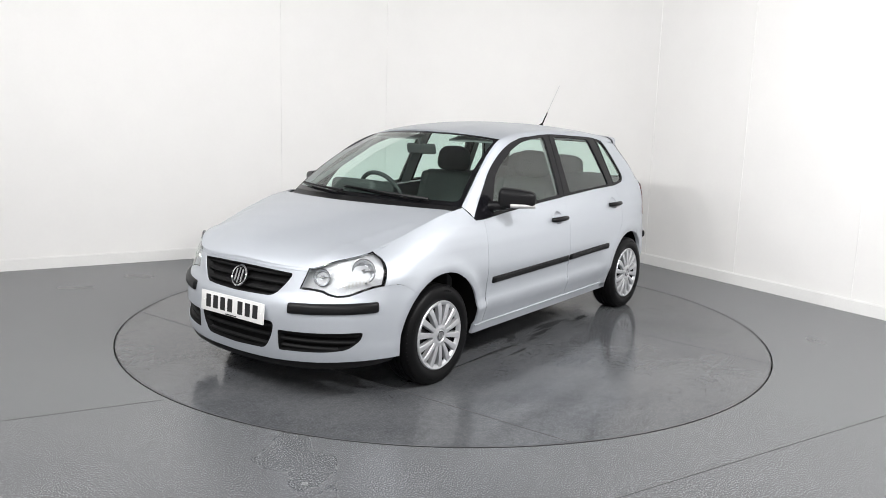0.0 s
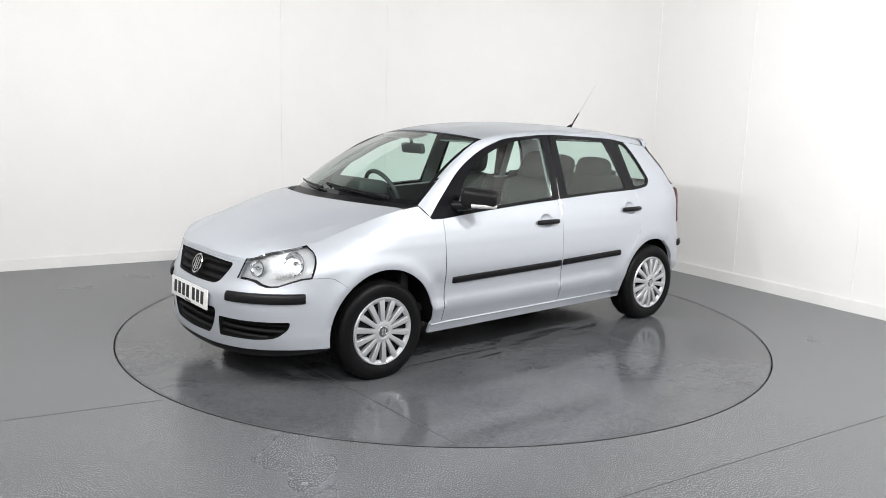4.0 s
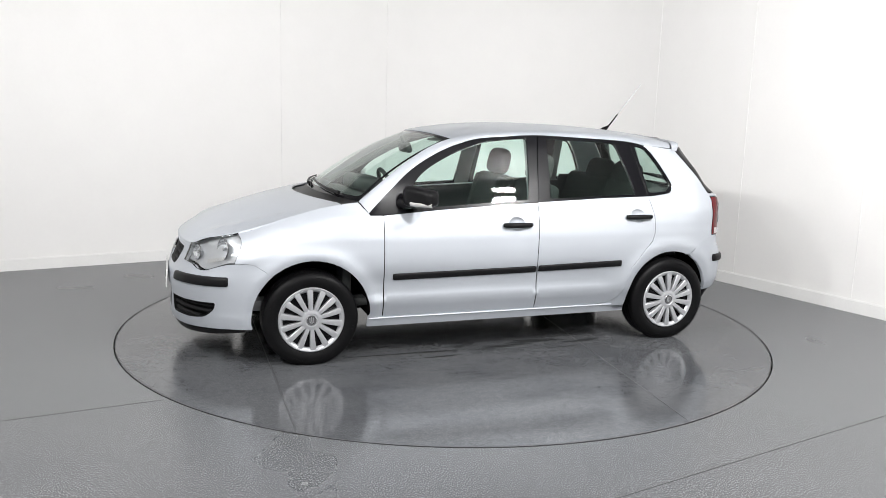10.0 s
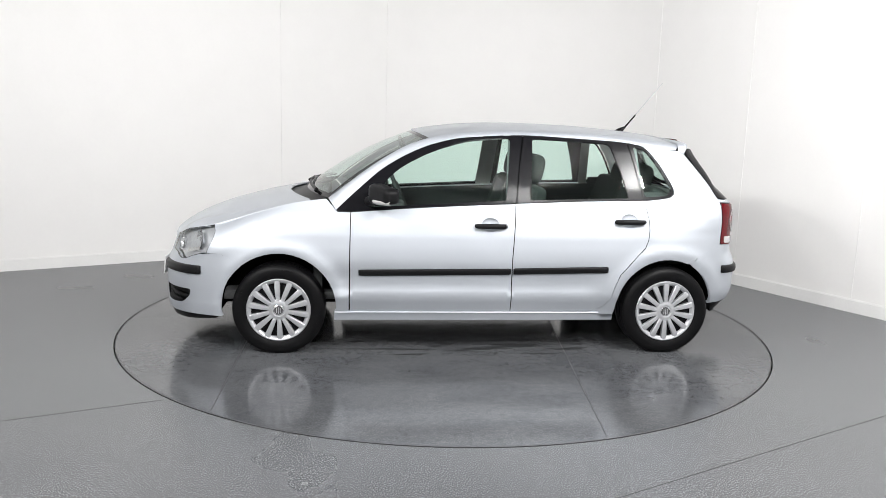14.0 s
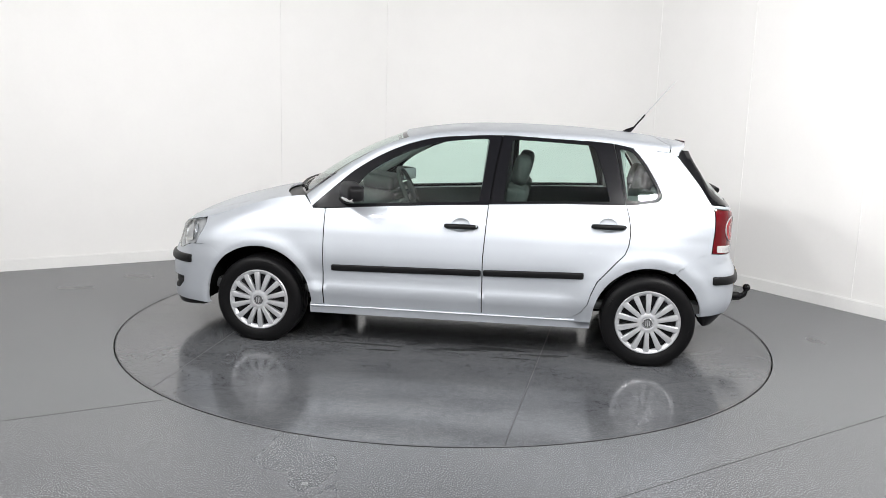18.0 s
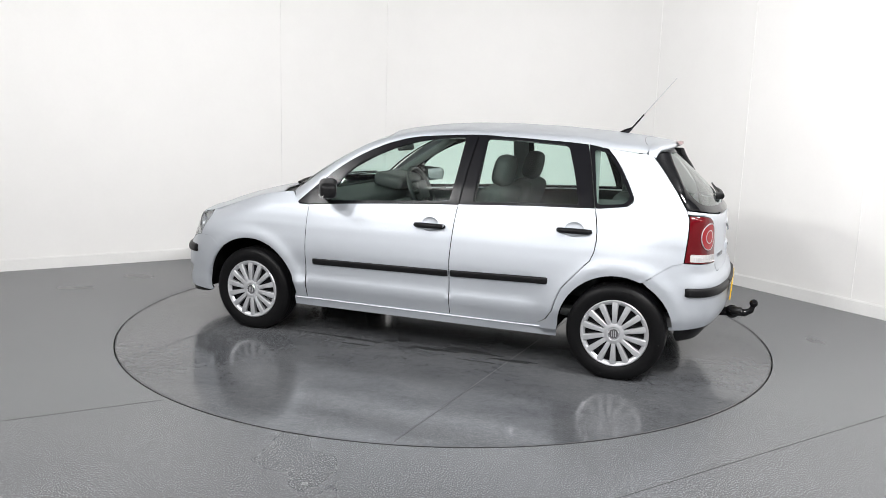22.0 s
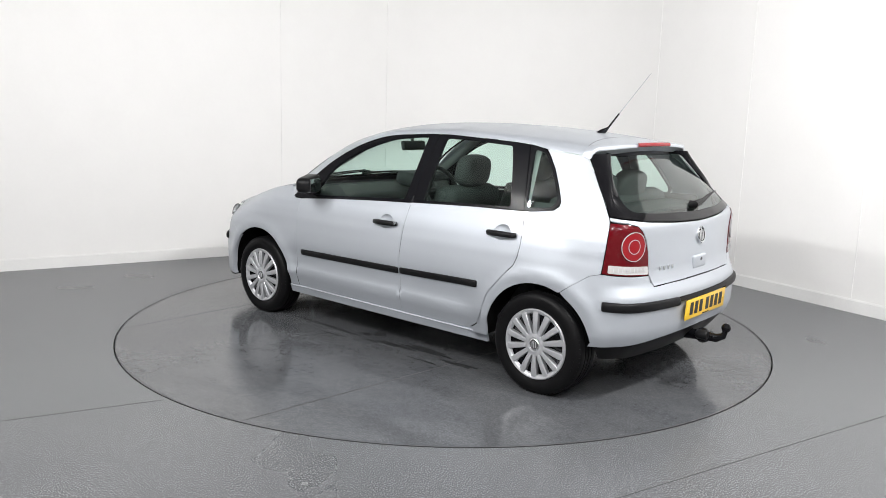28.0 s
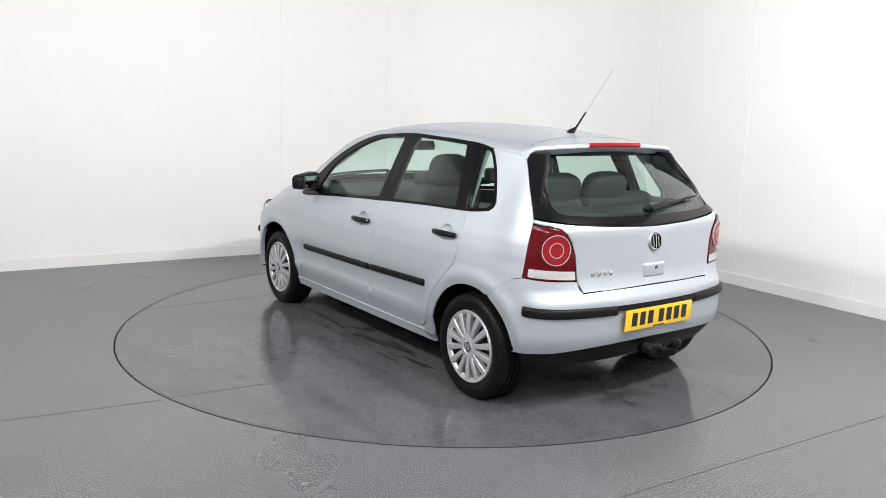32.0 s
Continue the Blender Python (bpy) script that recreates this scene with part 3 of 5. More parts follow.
def patch(name, place, loop, material, parent, holes=(), step=0.04, thick=0.012, label="", edge=None, gap=0.0):
    """One piece of a curved sheet: the polygon loop (less the holes) on the surface place(u, v), with a turned-in edge."""
    edge = edge or step
    if gap:
        loop = shrunk(loop, gap)
        holes = [shrunk(h, -gap) for h in holes]
    loops = [resampled(l, edge) for l in (loop, *holes)]
    pts, cons = [], []
    for l in loops:
        n0 = len(pts)
        pts += l
        cons += [(n0 + i, n0 + (i + 1) % len(l)) for i in range(len(l))]
    a = np.array(pts)
    lo, hi = a.min(0), a.max(0)
    g = np.stack(np.meshgrid(np.arange(lo[0] + step / 2, hi[0], step), np.arange(lo[1] + step / 2, hi[1], step)), -1).reshape(-1, 2)
    if len(g):
        keep = inside(g[:, 0], g[:, 1], loops[0])
        for h in loops[1:]:
            keep &= ~inside(g[:, 0], g[:, 1], h)
        g = g[keep]
        if len(g):
            near = np.sqrt(((g[:, None, :] - a[None]) ** 2).sum(-1)).min(1)
            g = g[near > 0.42 * min(step, edge * 1.5)]
    v2, _, tris, _, _, _ = delaunay_2d_cdt([Vector(p) for p in [*pts, *map(tuple, g)]], cons, [], 0, 1e-6)
    uv = np.array([tuple(v) for v in v2])
    tri = np.array([t for t in tris if len(t) == 3])
    mid = uv[tri].mean(1)
    ok = inside(mid[:, 0], mid[:, 1], loops[0])
    for h in loops[1:]:
        ok &= ~inside(mid[:, 0], mid[:, 1], h)
    tri = tri[ok]
    P = place(uv[:, 0], uv[:, 1])
    e = 2e-3
    N = np.cross(place(uv[:, 0] + e, uv[:, 1]) - place(uv[:, 0] - e, uv[:, 1]), place(uv[:, 0], uv[:, 1] + e) - place(uv[:, 0], uv[:, 1] - e))
    N /= np.linalg.norm(N, axis=1, keepdims=True) + 1e-12
    if np.median((N * (P - np.array([0, 0, 0.55]))).sum(1)) < 0:
        N = -N
    tn = np.cross(P[tri[:, 1]] - P[tri[:, 0]], P[tri[:, 2]] - P[tri[:, 0]])
    flip = (tn * N[tri[:, 0]]).sum(1) < 0
    tri[flip] = tri[flip][:, ::-1]
    faces = [tuple(map(int, t)) for t in tri]
    used = {}
    for t in faces:
        for i in range(3):
            k = (t[i], t[(i + 1) % 3])
            used[k] = used.get(k, 0) + 1
    rim = [k for k in used if (k[1], k[0]) not in used]
    verts, normals = [tuple(p) for p in P], [tuple(n) for n in N]
    if thick:
        first, inner = {}, {}
        for i in {i for k in rim for i in k}:
            first[i] = len(verts)
            verts.append(tuple(P[i]))
            normals.append(tuple(N[i]))
            inner[i] = len(verts)
            verts.append(tuple(P[i] - N[i] * thick))
            normals.append(tuple(N[i]))
        faces += [(b, a, inner[a], inner[b]) for a, b in ((k[0], k[1]) for k in rim)]
        faces = [tuple(f) for f in faces]
    me = bpy.data.meshes.new(name)
    me.from_pydata(verts, [], faces)
    me.polygons.foreach_set("use_smooth", [True] * len(me.polygons))
    me.normals_split_custom_set_from_vertices(normals)
    me.materials.append(material)
    ob = new(name, me)
    ob.parent = parent
    if label:
        tagged(ob, label)
    return ob


def both(name, loop, material, parent, holes=(), label="", off=0.0, **more):
    """The same sheet of skin on the left and on the right side."""
    made = []
    for sign in (1, -1):
        flip = [[(sign * s, z) for s, z in l] for l in (loop, *holes)]
        made.append(patch(name, lambda u, v: skin_at(u, v, off), flip[0], material, parent, flip[1:], label=label, **more))
    return made


def sheet(name, rows, material, parent, label="", normals=None):
    """A sheet through rows of points (an n x m x 3 array), with smooth shading."""
    rows = np.array(rows, float)
    n, m = rows.shape[:2]
    me = bpy.data.meshes.new(name)
    faces = [(i * m + j, i * m + j + 1, (i + 1) * m + j + 1, (i + 1) * m + j) for i in range(n - 1) for j in range(m - 1)]
    P = rows.reshape(-1, 3)
    q = faces[len(faces) // 2]
    nrm = np.cross(P[q[1]] - P[q[0]], P[q[3]] - P[q[0]])
    if nrm @ (P[q[0]] - np.array([0, 0, 0.6])) < 0:
        faces = [f[::-1] for f in faces]
    me.from_pydata([tuple(p) for p in P], [], faces)
    me.polygons.foreach_set("use_smooth", [True] * len(faces))
    me.materials.append(material)
    ob = new(name, me)
    ob.parent = parent
    if label:
        tagged(ob, label)
    return ob

# ---------------------------------------------------------------- the car
def arc(cx, cz, r, a0, a1, n=28):
    return [(cx + r * math.cos(radians(a0 + (a1 - a0) * k / n)), cz + r * math.sin(radians(a0 + (a1 - a0) * k / n))) for k in range(n + 1)]


WHEELS = ((1.2325, 0.790), (-1.2325, 0.790))
TYRE_R, HUB_Z = 0.285, 0.277
BELT = [(0.88, 0.892), (0.52, 0.911), (0.17, 0.933), (-0.23, 0.954), (-0.69, 0.975), (-1.10, 0.985)]
OVER = [(0.886, 0.901), (0.761, 1.018), (0.588, 1.162), (0.375, 1.276), (0.159, 1.342), (-0.059, 1.364), (-0.296, 1.375), (-0.573, 1.366), (-0.941, 1.348), (-1.111, 1.322)]
OVER_LINE = through_points(OVER, 120)


def belt(x):
    return float(np.interp(-x, [-p[0] for p in BELT], [p[1] for p in BELT]))


def over(x):
    return float(np.interp(-x, -OVER_LINE[:, 0], OVER_LINE[:, 1]))


SHUT = WING_TOP


def hood_at(x, y):
    x, y = np.asarray(x, float), np.asarray(y, float)
    ridge = 0.0042 * np.exp(-((np.abs(y) - 0.50 - 0.33 * (1.72 - x)) / 0.020) ** 2) * step_up(x, 1.22, 1.40) * step_up(-x, -1.86, -1.74)
    return np.stack([x + 0 * y, y + 0 * x, HOOD_MID(x) - HOOD_K(x) * np.abs(y) ** 2.4 + ridge + swell(x, y)], -1)


def hood_line(s):
    """The height at which the nose, s metres round the outline, runs up into the hood."""
    lo, hi = 0.60, 0.98
    for _ in range(40):
        z = (lo + hi) / 2
        p = skin_at(s, z)
        if float(hood_at(p[0], p[1])[2]) > z:
            lo = z
        else:
            hi = z
    return lo


# the headlight's outer edge, and its upper edge under the hood
LAMP_TOP_S = (0.476, 0.51, 0.55, 0.60, 0.65, 0.70, 0.76, 0.82, 0.86, 0.892)
LAMP_ROOF = [hood_line(s) - 0.004 for s in LAMP_TOP_S]
LAMP_EDGE = [(0.902, 0.622), (0.910, 0.645), (0.919, 0.668), (0.927, 0.690), (0.932, 0.712), (0.933, 0.730), (0.929, 0.746), (0.921, 0.759), (0.909, 0.768), (LAMP_TOP_S[-1], LAMP_ROOF[-1])]
# from the headlight back, hood and wing meet on one line
MEET_S = [float(v) for v in sx(np.linspace(1.60, 1.44, 7))]
MEET = [float(v) for v in WING_TOP(np.linspace(1.60, 1.44, 7))]
NOSE_S = (0.0, 0.1, 0.2, 0.3, 0.39, *LAMP_TOP_S)
NOSE_EDGE = [tuple(skin_at(s, hood_line(s), 0.003)[:2]) for s in NOSE_S]
lamp_at = skin_at


# the edge of roof and windscreen
EDGE = through_points([(0.935, 0.700, 0.968), (0.80, 0.667, 1.072), (0.64, 0.622, 1.186), (0.47, 0.577, 1.286), (0.31, 0.537, 1.344), (0.12, 0.524, 1.380), (-0.10, 0.516, 1.396), (-0.40, 0.512, 1.402),
                       (-0.80, 0.506, 1.392), (-1.10, 0.498, 1.370), (-1.36, 0.488, 1.341)], 200)
ROOF_MID = lookup(smooth_table([(-1.6, 1.336), (-1.45, 1.362), (-1.2, 1.401), (-1.0, 1.420), (-0.7, 1.440), (-0.35, 1.449), (-0.1, 1.445), (0.1, 1.431), (0.30, 1.404), (0.45, 1.375), (0.6, 1.33)], 0.08))


def edge_at(x):
    x = np.asarray(x, float)
    return np.interp(-x, -EDGE[:, 0], EDGE[:, 1]), np.interp(-x, -EDGE[:, 0], EDGE[:, 2])


def roof_at(x, y):
    x, y = np.asarray(x, float), np.asarray(y, float)
    ye, ze = edge_at(x)
    ye, ze = np.where(x < -1.36, 0.494 + (x + 1.36) * 0.1, ye), np.where(x < -1.36, 1.343 + (x + 1.36) * 0.14, ze)
    return np.stack([x + 0 * y, y + 0 * x, ze + (ROOF_MID(x) - ze) * (1 - np.clip(np.abs(y) / ye, 0, 1.2) ** 2.3)], -1)


def screen_at(u, v):
    """The windscreen: u from its foot to its head, v across from -1 to 1."""
    u, v = np.asarray(u, float)[..., None], np.asarray(v, float)[..., None]
    a = np.abs(v)
    foot = np.concatenate([1.105 - 0.170 * a ** 2.2, 0.700 * v, 0.982 - 0.014 * a ** 2], -1)
    head = np.concatenate([0.390 - 0.080 * a ** 2, 0.535 * v, 1.378 - 0.034 * a ** 2.3], -1)
    p = foot * (1 - u) + head * u
    return p + np.concatenate([0.025 * u * (1 - u) * 4 + 0 * v, 0 * v * u, 0.030 * u * (1 - u) * 4 + 0 * v], -1)


def loft(name, a, b, material, parent, na, nb, bulge=0.012, cols=9, label=""):
    """A sheet between two lines a and b; its shading turns from the normals na to nb."""
    a, b, na, nb = (np.array(q, float) for q in (a, b, na, nb))
    n = len(a)
    P, N = [], []
    for k in range(cols):
        t = k / (cols - 1)
        nn = na * (1 - t) + nb * t
        nn /= np.linalg.norm(nn, axis=1, keepdims=True)
        P.append(a * (1 - t) + b * t + nn * bulge * 4 * t * (1 - t))
        N.append(nn)
    P, N = np.concatenate(P), np.concatenate(N)
    faces = [(k * n + i, k * n + i + 1, (k + 1) * n + i + 1, (k + 1) * n + i) for k in range(cols - 1) for i in range(n - 1)]
    f = faces[len(faces) // 2]
    if np.cross(P[f[1]] - P[f[0]], P[f[3]] - P[f[0]]) @ N[f[0]] < 0:
        faces = [q[::-1] for q in faces]
    me = bpy.data.meshes.new(name)
    me.from_pydata([tuple(p) for p in P], [], faces)
    me.polygons.foreach_set("use_smooth", [True] * len(faces))
    me.normals_split_custom_set_from_vertices([tuple(q) for q in N])
    me.materials.append(material)
    ob = new(name, me)
    ob.parent = parent
    if label:
        tagged(ob, label)
    return ob


def normals_of(place, u, v, e=2e-3):
    n = np.cross(place(u + e, v) - place(u - e, v), place(u, v + e) - place(u, v - e))
    n /= np.linalg.norm(n, axis=1, keepdims=True)
    P = place(u, v)
    return np.where(((n * (P - np.array([0, 0, 0.55]))).sum(1) < 0)[:, None], -n, n)


def flip_y(p):
    return np.array(p) * np.array([1, -1, 1])


CUPS = ((-0.070, 0.822), (-0.965, 0.857))


def cup_loop(xc, zc, grow=0.0):
    s0 = float(sx(xc))
    return [(s0 + (0.056 + grow) * math.cos(t), zc + 0.002 + (0.042 + grow) * math.sin(t)) for t in np.linspace(0, 2 * math.pi, 33)[:-1]]


def build_shell(car):
    arch_f = arc(1.2300, 0.285, 0.350, -6, 186)      # from the nose side over the top to the door side
    arch_r = arc(-1.226, 0.285, 0.329, -6, 191)
    # ---- front wings
    wing = [(0.803, 0.271), (0.893, 0.273)] + [p for p in arch_f[::-1] if p[1] > 0.29 and p[0] < 1.455] + [(1.462, 0.552), (1.50, 0.580), (1.554, 0.615), (1.60, 0.624)]
    wing = side_pts(wing) + LAMP_EDGE
    wing += [*zip(MEET_S, MEET)] + side_pts([(x, float(SHUT(x))) for x in (1.40, 1.32, 1.24, 1.16, 1.08, 1.00, 0.945)]) + side_pts([(0.89, 0.905), (0.875, 0.889), (0.797, 0.888), (0.801, 0.65)])
    both("front_wing", wing, PAINT, car, gap=0.0012, step=0.03, edge=0.02, thick=0.012)
    # ---- doors
    front = side_pts([(0.797, 0.270), (-0.214, 0.268), (-0.2115, 0.62), (-0.232, 0.951), (-0.03, 0.943), (0.17, 0.932), (0.35, 0.921), (0.52, 0.910), (0.66, 0.899), (0.794, 0.888), (0.797, 0.65)])
    cup_f, cup_r = cup_loop(*CUPS[0]), cup_loop(*CUPS[1])
    doors_f = both("front_door", front, PAINT, car, [cup_f], gap=0.0013, step=0.04, edge=0.03, thick=0.03)
    rear = side_pts([(-0.218, 0.268), (-0.71, 0.271), (-0.775, 0.284), (-0.822, 0.315), (-0.862, 0.372), (-0.880, 0.44), (-0.912, 0.518), (-1.02, 0.642), (-1.068, 0.69), (-1.088, 0.74), (-1.096, 0.80), (-1.095, 0.858),
                     (-1.085, 0.92), (-1.070, 0.983), (-0.69, 0.974), (-0.236, 0.954), (-0.2155, 0.62)])
    doors_r = both("rear_door", rear, PAINT, car, [cup_r], gap=0.0013, step=0.04, edge=0.03, thick=0.03)
    # ---- window frames and panes
    xs = [x for x in np.linspace(0.86, -0.29, 26)]
    f_frame = side_pts([(0.884, 0.898)] + [(x, over(x)) for x in xs] + [(-0.293, 1.372), (-0.262, 1.175), (-0.236, 0.956), (0.17, 0.934), (0.52, 0.912), (0.80, 0.892)])
    f_glass = rounded(side_pts([(0.675, 0.922), (0.572, 1.095), (0.480, 1.170), (0.310, 1.258), (0.088, 1.330), (-0.110, 1.351), (-0.214, 1.355), (-0.190, 1.10), (-0.172, 0.972), (0.25, 0.947)]), [0.01, 0.1, 0.1, 0.1, 0.1, 0.08, 0.02, 0.1, 0.01, 0.1])
    r_frame = side_pts([(x, over(x)) for x in np.linspace(-0.30, -0.985, 16)] + [(-1.02, 1.21), (-1.066, 0.986), (-0.69, 0.976), (-0.240, 0.957), (-0.266, 1.175)])
    r_glass = rounded(side_pts([(-0.358, 1.355), (-0.571, 1.349), (-0.868, 1.333), (-0.93, 1.16), (-0.972, 0.999), (-0.65, 0.989), (-0.326, 0.976), (-0.338, 1.15)]), [0.02, 0.1, 0.03, 0.1, 0.012, 0.1, 0.012, 0.1])
    q_frame = rounded(side_pts([(-0.990, 1.343), (-1.108, 1.324), (-1.196, 1.224), (-1.290, 1.048), (-1.248, 1.002), (-1.10, 0.986), (-1.071, 0.986), (-1.025, 1.21)]), [0.01, 0.05, 0.1, 0.05, 0.04, 0.02, 0.01, 0.1])
    q_glass = rounded(side_pts([(-1.026, 1.320), (-1.106, 1.304), (-1.182, 1.210), (-1.266, 1.057), (-1.235, 1.018), (-1.100, 1.007), (-1.078, 1.014)]), [0.015, 0.04, 0.08, 0.03, 0.03, 0.03, 0.015])
    for doors, fr, gl in ((doors_f, f_frame, f_glass), (doors_r, r_frame, r_glass)):
        for door, sign in zip(doors, (1, -1)):
            a, g = [(sign * s, z) for s, z in fr], [(sign * s, z) for s, z in gl]
            patch("window_frame", lambda u, v: skin_at(u, v, 0.001), a, FRAME, door, [g], step=0.03, edge=0.02, thick=0.02, label="satin black window frame", gap=0.0015)
            patch("window_pane", lambda u, v: skin_at(u, v, -0.006), shrunk(g, -0.006), GLASS, door, step=0.06, thick=0.0, label="green-tinted clear side window")
    for sign in (1, -1):
        a, g = [(sign * s, z) for s, z in q_frame], [(sign * s, z) for s, z in q_glass]
        fr = patch("quarter_window", lambda u, v: skin_at(u, v, 0.001), a, FRAME, car, [g], step=0.03, edge=0.015, thick=0.02, label="small fixed rear side window in a black frame", gap=0.0015)
        patch("window_pane", lambda u, v: skin_at(u, v, -0.005), shrunk(g, -0.006), GLASS, fr, step=0.05, thick=0.0)
    # ---- rear wings with the pillars beside the tailgate
    gate = [(4.145, 0.712), (4.161, 0.85), (4.171, 0.955), (4.160, 1.0), (4.098, 1.10), (4.022, 1.21), (3.955, 1.298)]
    rear_w = side_pts([(-0.889, 0.253), (-0.898, 0.288)]) + side_pts([p for p in arch_r if p[1] > 0.29 and p[0] > -1.372]) + side_pts([(-1.372, 0.590), (-1.44, 0.640), (-1.526, 0.697)]) + gate
    rear_w += side_pts([(-1.30, 1.302), (-1.20, 1.314), (-1.122, 1.322)])
    # down the rear of the small window, along its foot, then down the door's edge
    edge_q = side_pts([(-1.112, 1.320), (-1.15, 1.282), (-1.200, 1.218), (-1.25, 1.130), (-1.288, 1.052), (-1.284, 1.026), (-1.255, 1.004), (-1.18, 0.993), (-1.10, 0.984), (-1.073, 0.984)])
    rear_w += edge_q + side_pts([(-1.089, 0.92), (-1.099, 0.858), (-1.100, 0.80), (-1.092, 0.74), (-1.071, 0.688), (-1.023, 0.639), (-0.916, 0.515), (-0.884, 0.44), (-0.866, 0.370), (-0.826, 0.312), (-0.778, 0.281), (-0.712, 0.267), (-0.712, 0.253)])
    both("rear_wing", rear_w, PAINT, car, gap=0.0012, step=0.035, edge=0.022, thick=0.012)
    # ---- sills
    sill = side_pts([(0.893, 0.268), (0.893, 0.210), (-0.889, 0.212), (-0.889, 0.250), (-0.712, 0.251), (-0.712, 0.264), (0.80, 0.266)])
    for sill_ob, sign in zip(both("sill", sill, PAINT, car, gap=0.001, off=0.005, step=0.05, edge=0.04, thick=0.02), (1, -1)):
        xs = np.linspace(0.885, -0.790, 40)
        lip = skin_at(sign * sx(xs), np.full(40, 0.2625), 0.003)
        part("sill_edge", tube([Vector(p) for p in lip], 0.0062, 8), PAINT, sill_ob)
    # ---- roof rails and front pillars: from the windows' upper edge to roof and windscreen
    xs = np.concatenate([np.linspace(0.886, -1.111, 70), np.linspace(-1.14, -1.352, 10)])
    zlow = np.array([over(x) if x > -1.111 else 1.322 - (-1.111 - x) * 0.085 for x in xs])
    ss = sx(xs)
    low = skin_at(ss, zlow)
    nlow = normals_of(skin_at, ss, zlow)
    # each low point meets the edge point that lies across from it
    ex = np.interp(-xs, [-0.886, -0.588, -0.159, 0.3, 1.111, 1.352], [-0.934, -0.66, -0.22, 0.27, 1.10, 1.35])
    ye, ze = edge_at(-ex)
    high = np.stack([-ex, ye, ze], 1)
    nroof = normals_of(roof_at, np.clip(-ex, -1.36, 0.3), ye * 0.97)
    scr = np.array([0.72, 0.35, 0.60]) / np.linalg.norm([0.72, 0.35, 0.60])
    mixw = step_up(-ex, 0.14, 0.42)[:, None]
    nhigh = nroof * (1 - mixw) + scr * mixw
    loft("roof_rail", low, high, PAINT, car, nlow, nhigh, 0.010)
    loft("roof_rail", flip_y(low), flip_y(high), PAINT, car, flip_y(nlow), flip_y(nhigh), 0.010)
    # ---- roof
    head = [tuple(screen_at(np.array([1.0]), np.array([v]))[0][:2]) for v in np.linspace(-1, 1, 25)]
    left = [(x, float(edge_at(x)[0])) for x in np.linspace(0.30, -1.345, 50)]
    roof = head + left + [(-1.350, y) for y in np.linspace(0.47, -0.47, 12)] + [(x, -y) for x, y in left[::-1]]
    patch("roof", roof_at, roof, PAINT, car, step=0.06, edge=0.035, thick=0.02)
    # ---- hood
    nose = through_points(NOSE_EDGE, 60)
    rear_edge = [(1.218 - 0.172 * (abs(y) / 0.67) ** 2, y) for y in np.linspace(0.66, -0.66, 27)]
    xs = np.linspace(1.40, 1.045, 16)
    side = [(float(p[0]), float(p[1])) for p in skin_at(np.array(MEET_S), np.array(MEET), 0.001)] + [(float(p[0]), float(p[1]) - 0.001) for p in skin_at(sx(xs), SHUT(xs))]
    hood = [tuple(p) for p in nose] + side + rear_edge + [(x, -y) for x, y in side[::-1]] + [(p[0], -p[1]) for p in nose[:0:-1]]
    patch("bonnet", hood_at, hood, PAINT, car, step=0.04, edge=0.03, thick=0.012, gap=0.0014, label="silver bonnet with two faint raised creases")
    # ---- windscreen with its black border
    rim = [(0.0, v) for v in np.linspace(-1, 1, 24)] + [(u, 1.0) for u in np.linspace(0.05, 0.95, 16)] + [(1.0, v) for v in np.linspace(1, -1, 24)] + [(u, -1.0) for u in np.linspace(0.95, 0.05, 16)]
    pane = rounded([(0.045, -0.970), (0.045, 0.970), (0.962, 0.962), (0.962, -0.962)], 0.06)
    pane = resampled(pane, 0.1)
    fr = patch("windscreen", screen_at, rim, GLOSS, car, [pane], step=0.08, edge=0.06, thick=0.0, label="green-tinted windscreen with a black border")
    patch("windscreen_pane", lambda u, v: screen_at(u, v), pane, GLASS, fr, step=0.1, thick=0.0)
    # black scuttle below the windscreen
    ys = np.linspace(-0.690, 0.690, 31)
    fwd = hood_at(1.234 - 0.172 * (np.abs(ys) / 0.67) ** 2, ys) - np.array([0, 0, 0.022])
    back = screen_at(np.full(31, 0.012), ys / 0.70) - np.array([0, 0, 0.004])
    mid = (fwd + back) / 2 - np.array([0, 0, 0.012])
    sheet("scuttle", [fwd, mid, back], BLACK, car, "black plastic scuttle below the windscreen")
    # dark structure behind the gaps between the panels
    behind = side_pts([(0.86, 0.275), (-0.70, 0.275), (-0.80, 0.32), (-0.85, 0.40), (-0.88, 0.50), (-1.00, 0.65), (-1.14, 0.68), (-1.14, 0.965), (-0.69, 0.958), (-0.23, 0.938), (0.17, 0.916), (0.52, 0.894), (0.85, 0.876), (0.86, 0.60)])
    both("body_frame", behind, WELL, car, [cup_loop(xc, zc, 0.003) for xc, zc in CUPS], off=-0.005, step=0.06, edge=0.03, thick=0.0)
    corner = side_pts([(1.44, 0.62), (1.50, 0.56), (1.60, 0.60)]) + [(0.93, 0.60), (0.93, 0.665)]
    both("body_frame", corner, WELL, car, off=-0.012, step=0.05, thick=0.0)
    pil = side_pts([(-0.20, 0.955), (-0.34, 0.955), (-0.36, 1.365), (-0.24, 1.365)])
    both("body_frame", pil, WELL, car, off=-0.014, step=0.06, thick=0.0)
    tail = [(4.06, 0.60), (4.30, 0.66), (4.55, 0.60), (4.60, 0.60), (4.60, 0.66), (4.47, 0.69), (4.45, 0.95), (4.30, 1.02), (4.12, 1.22), (4.06, 1.30), (4.02, 1.27), (4.13, 1.05), (4.15, 0.75)]
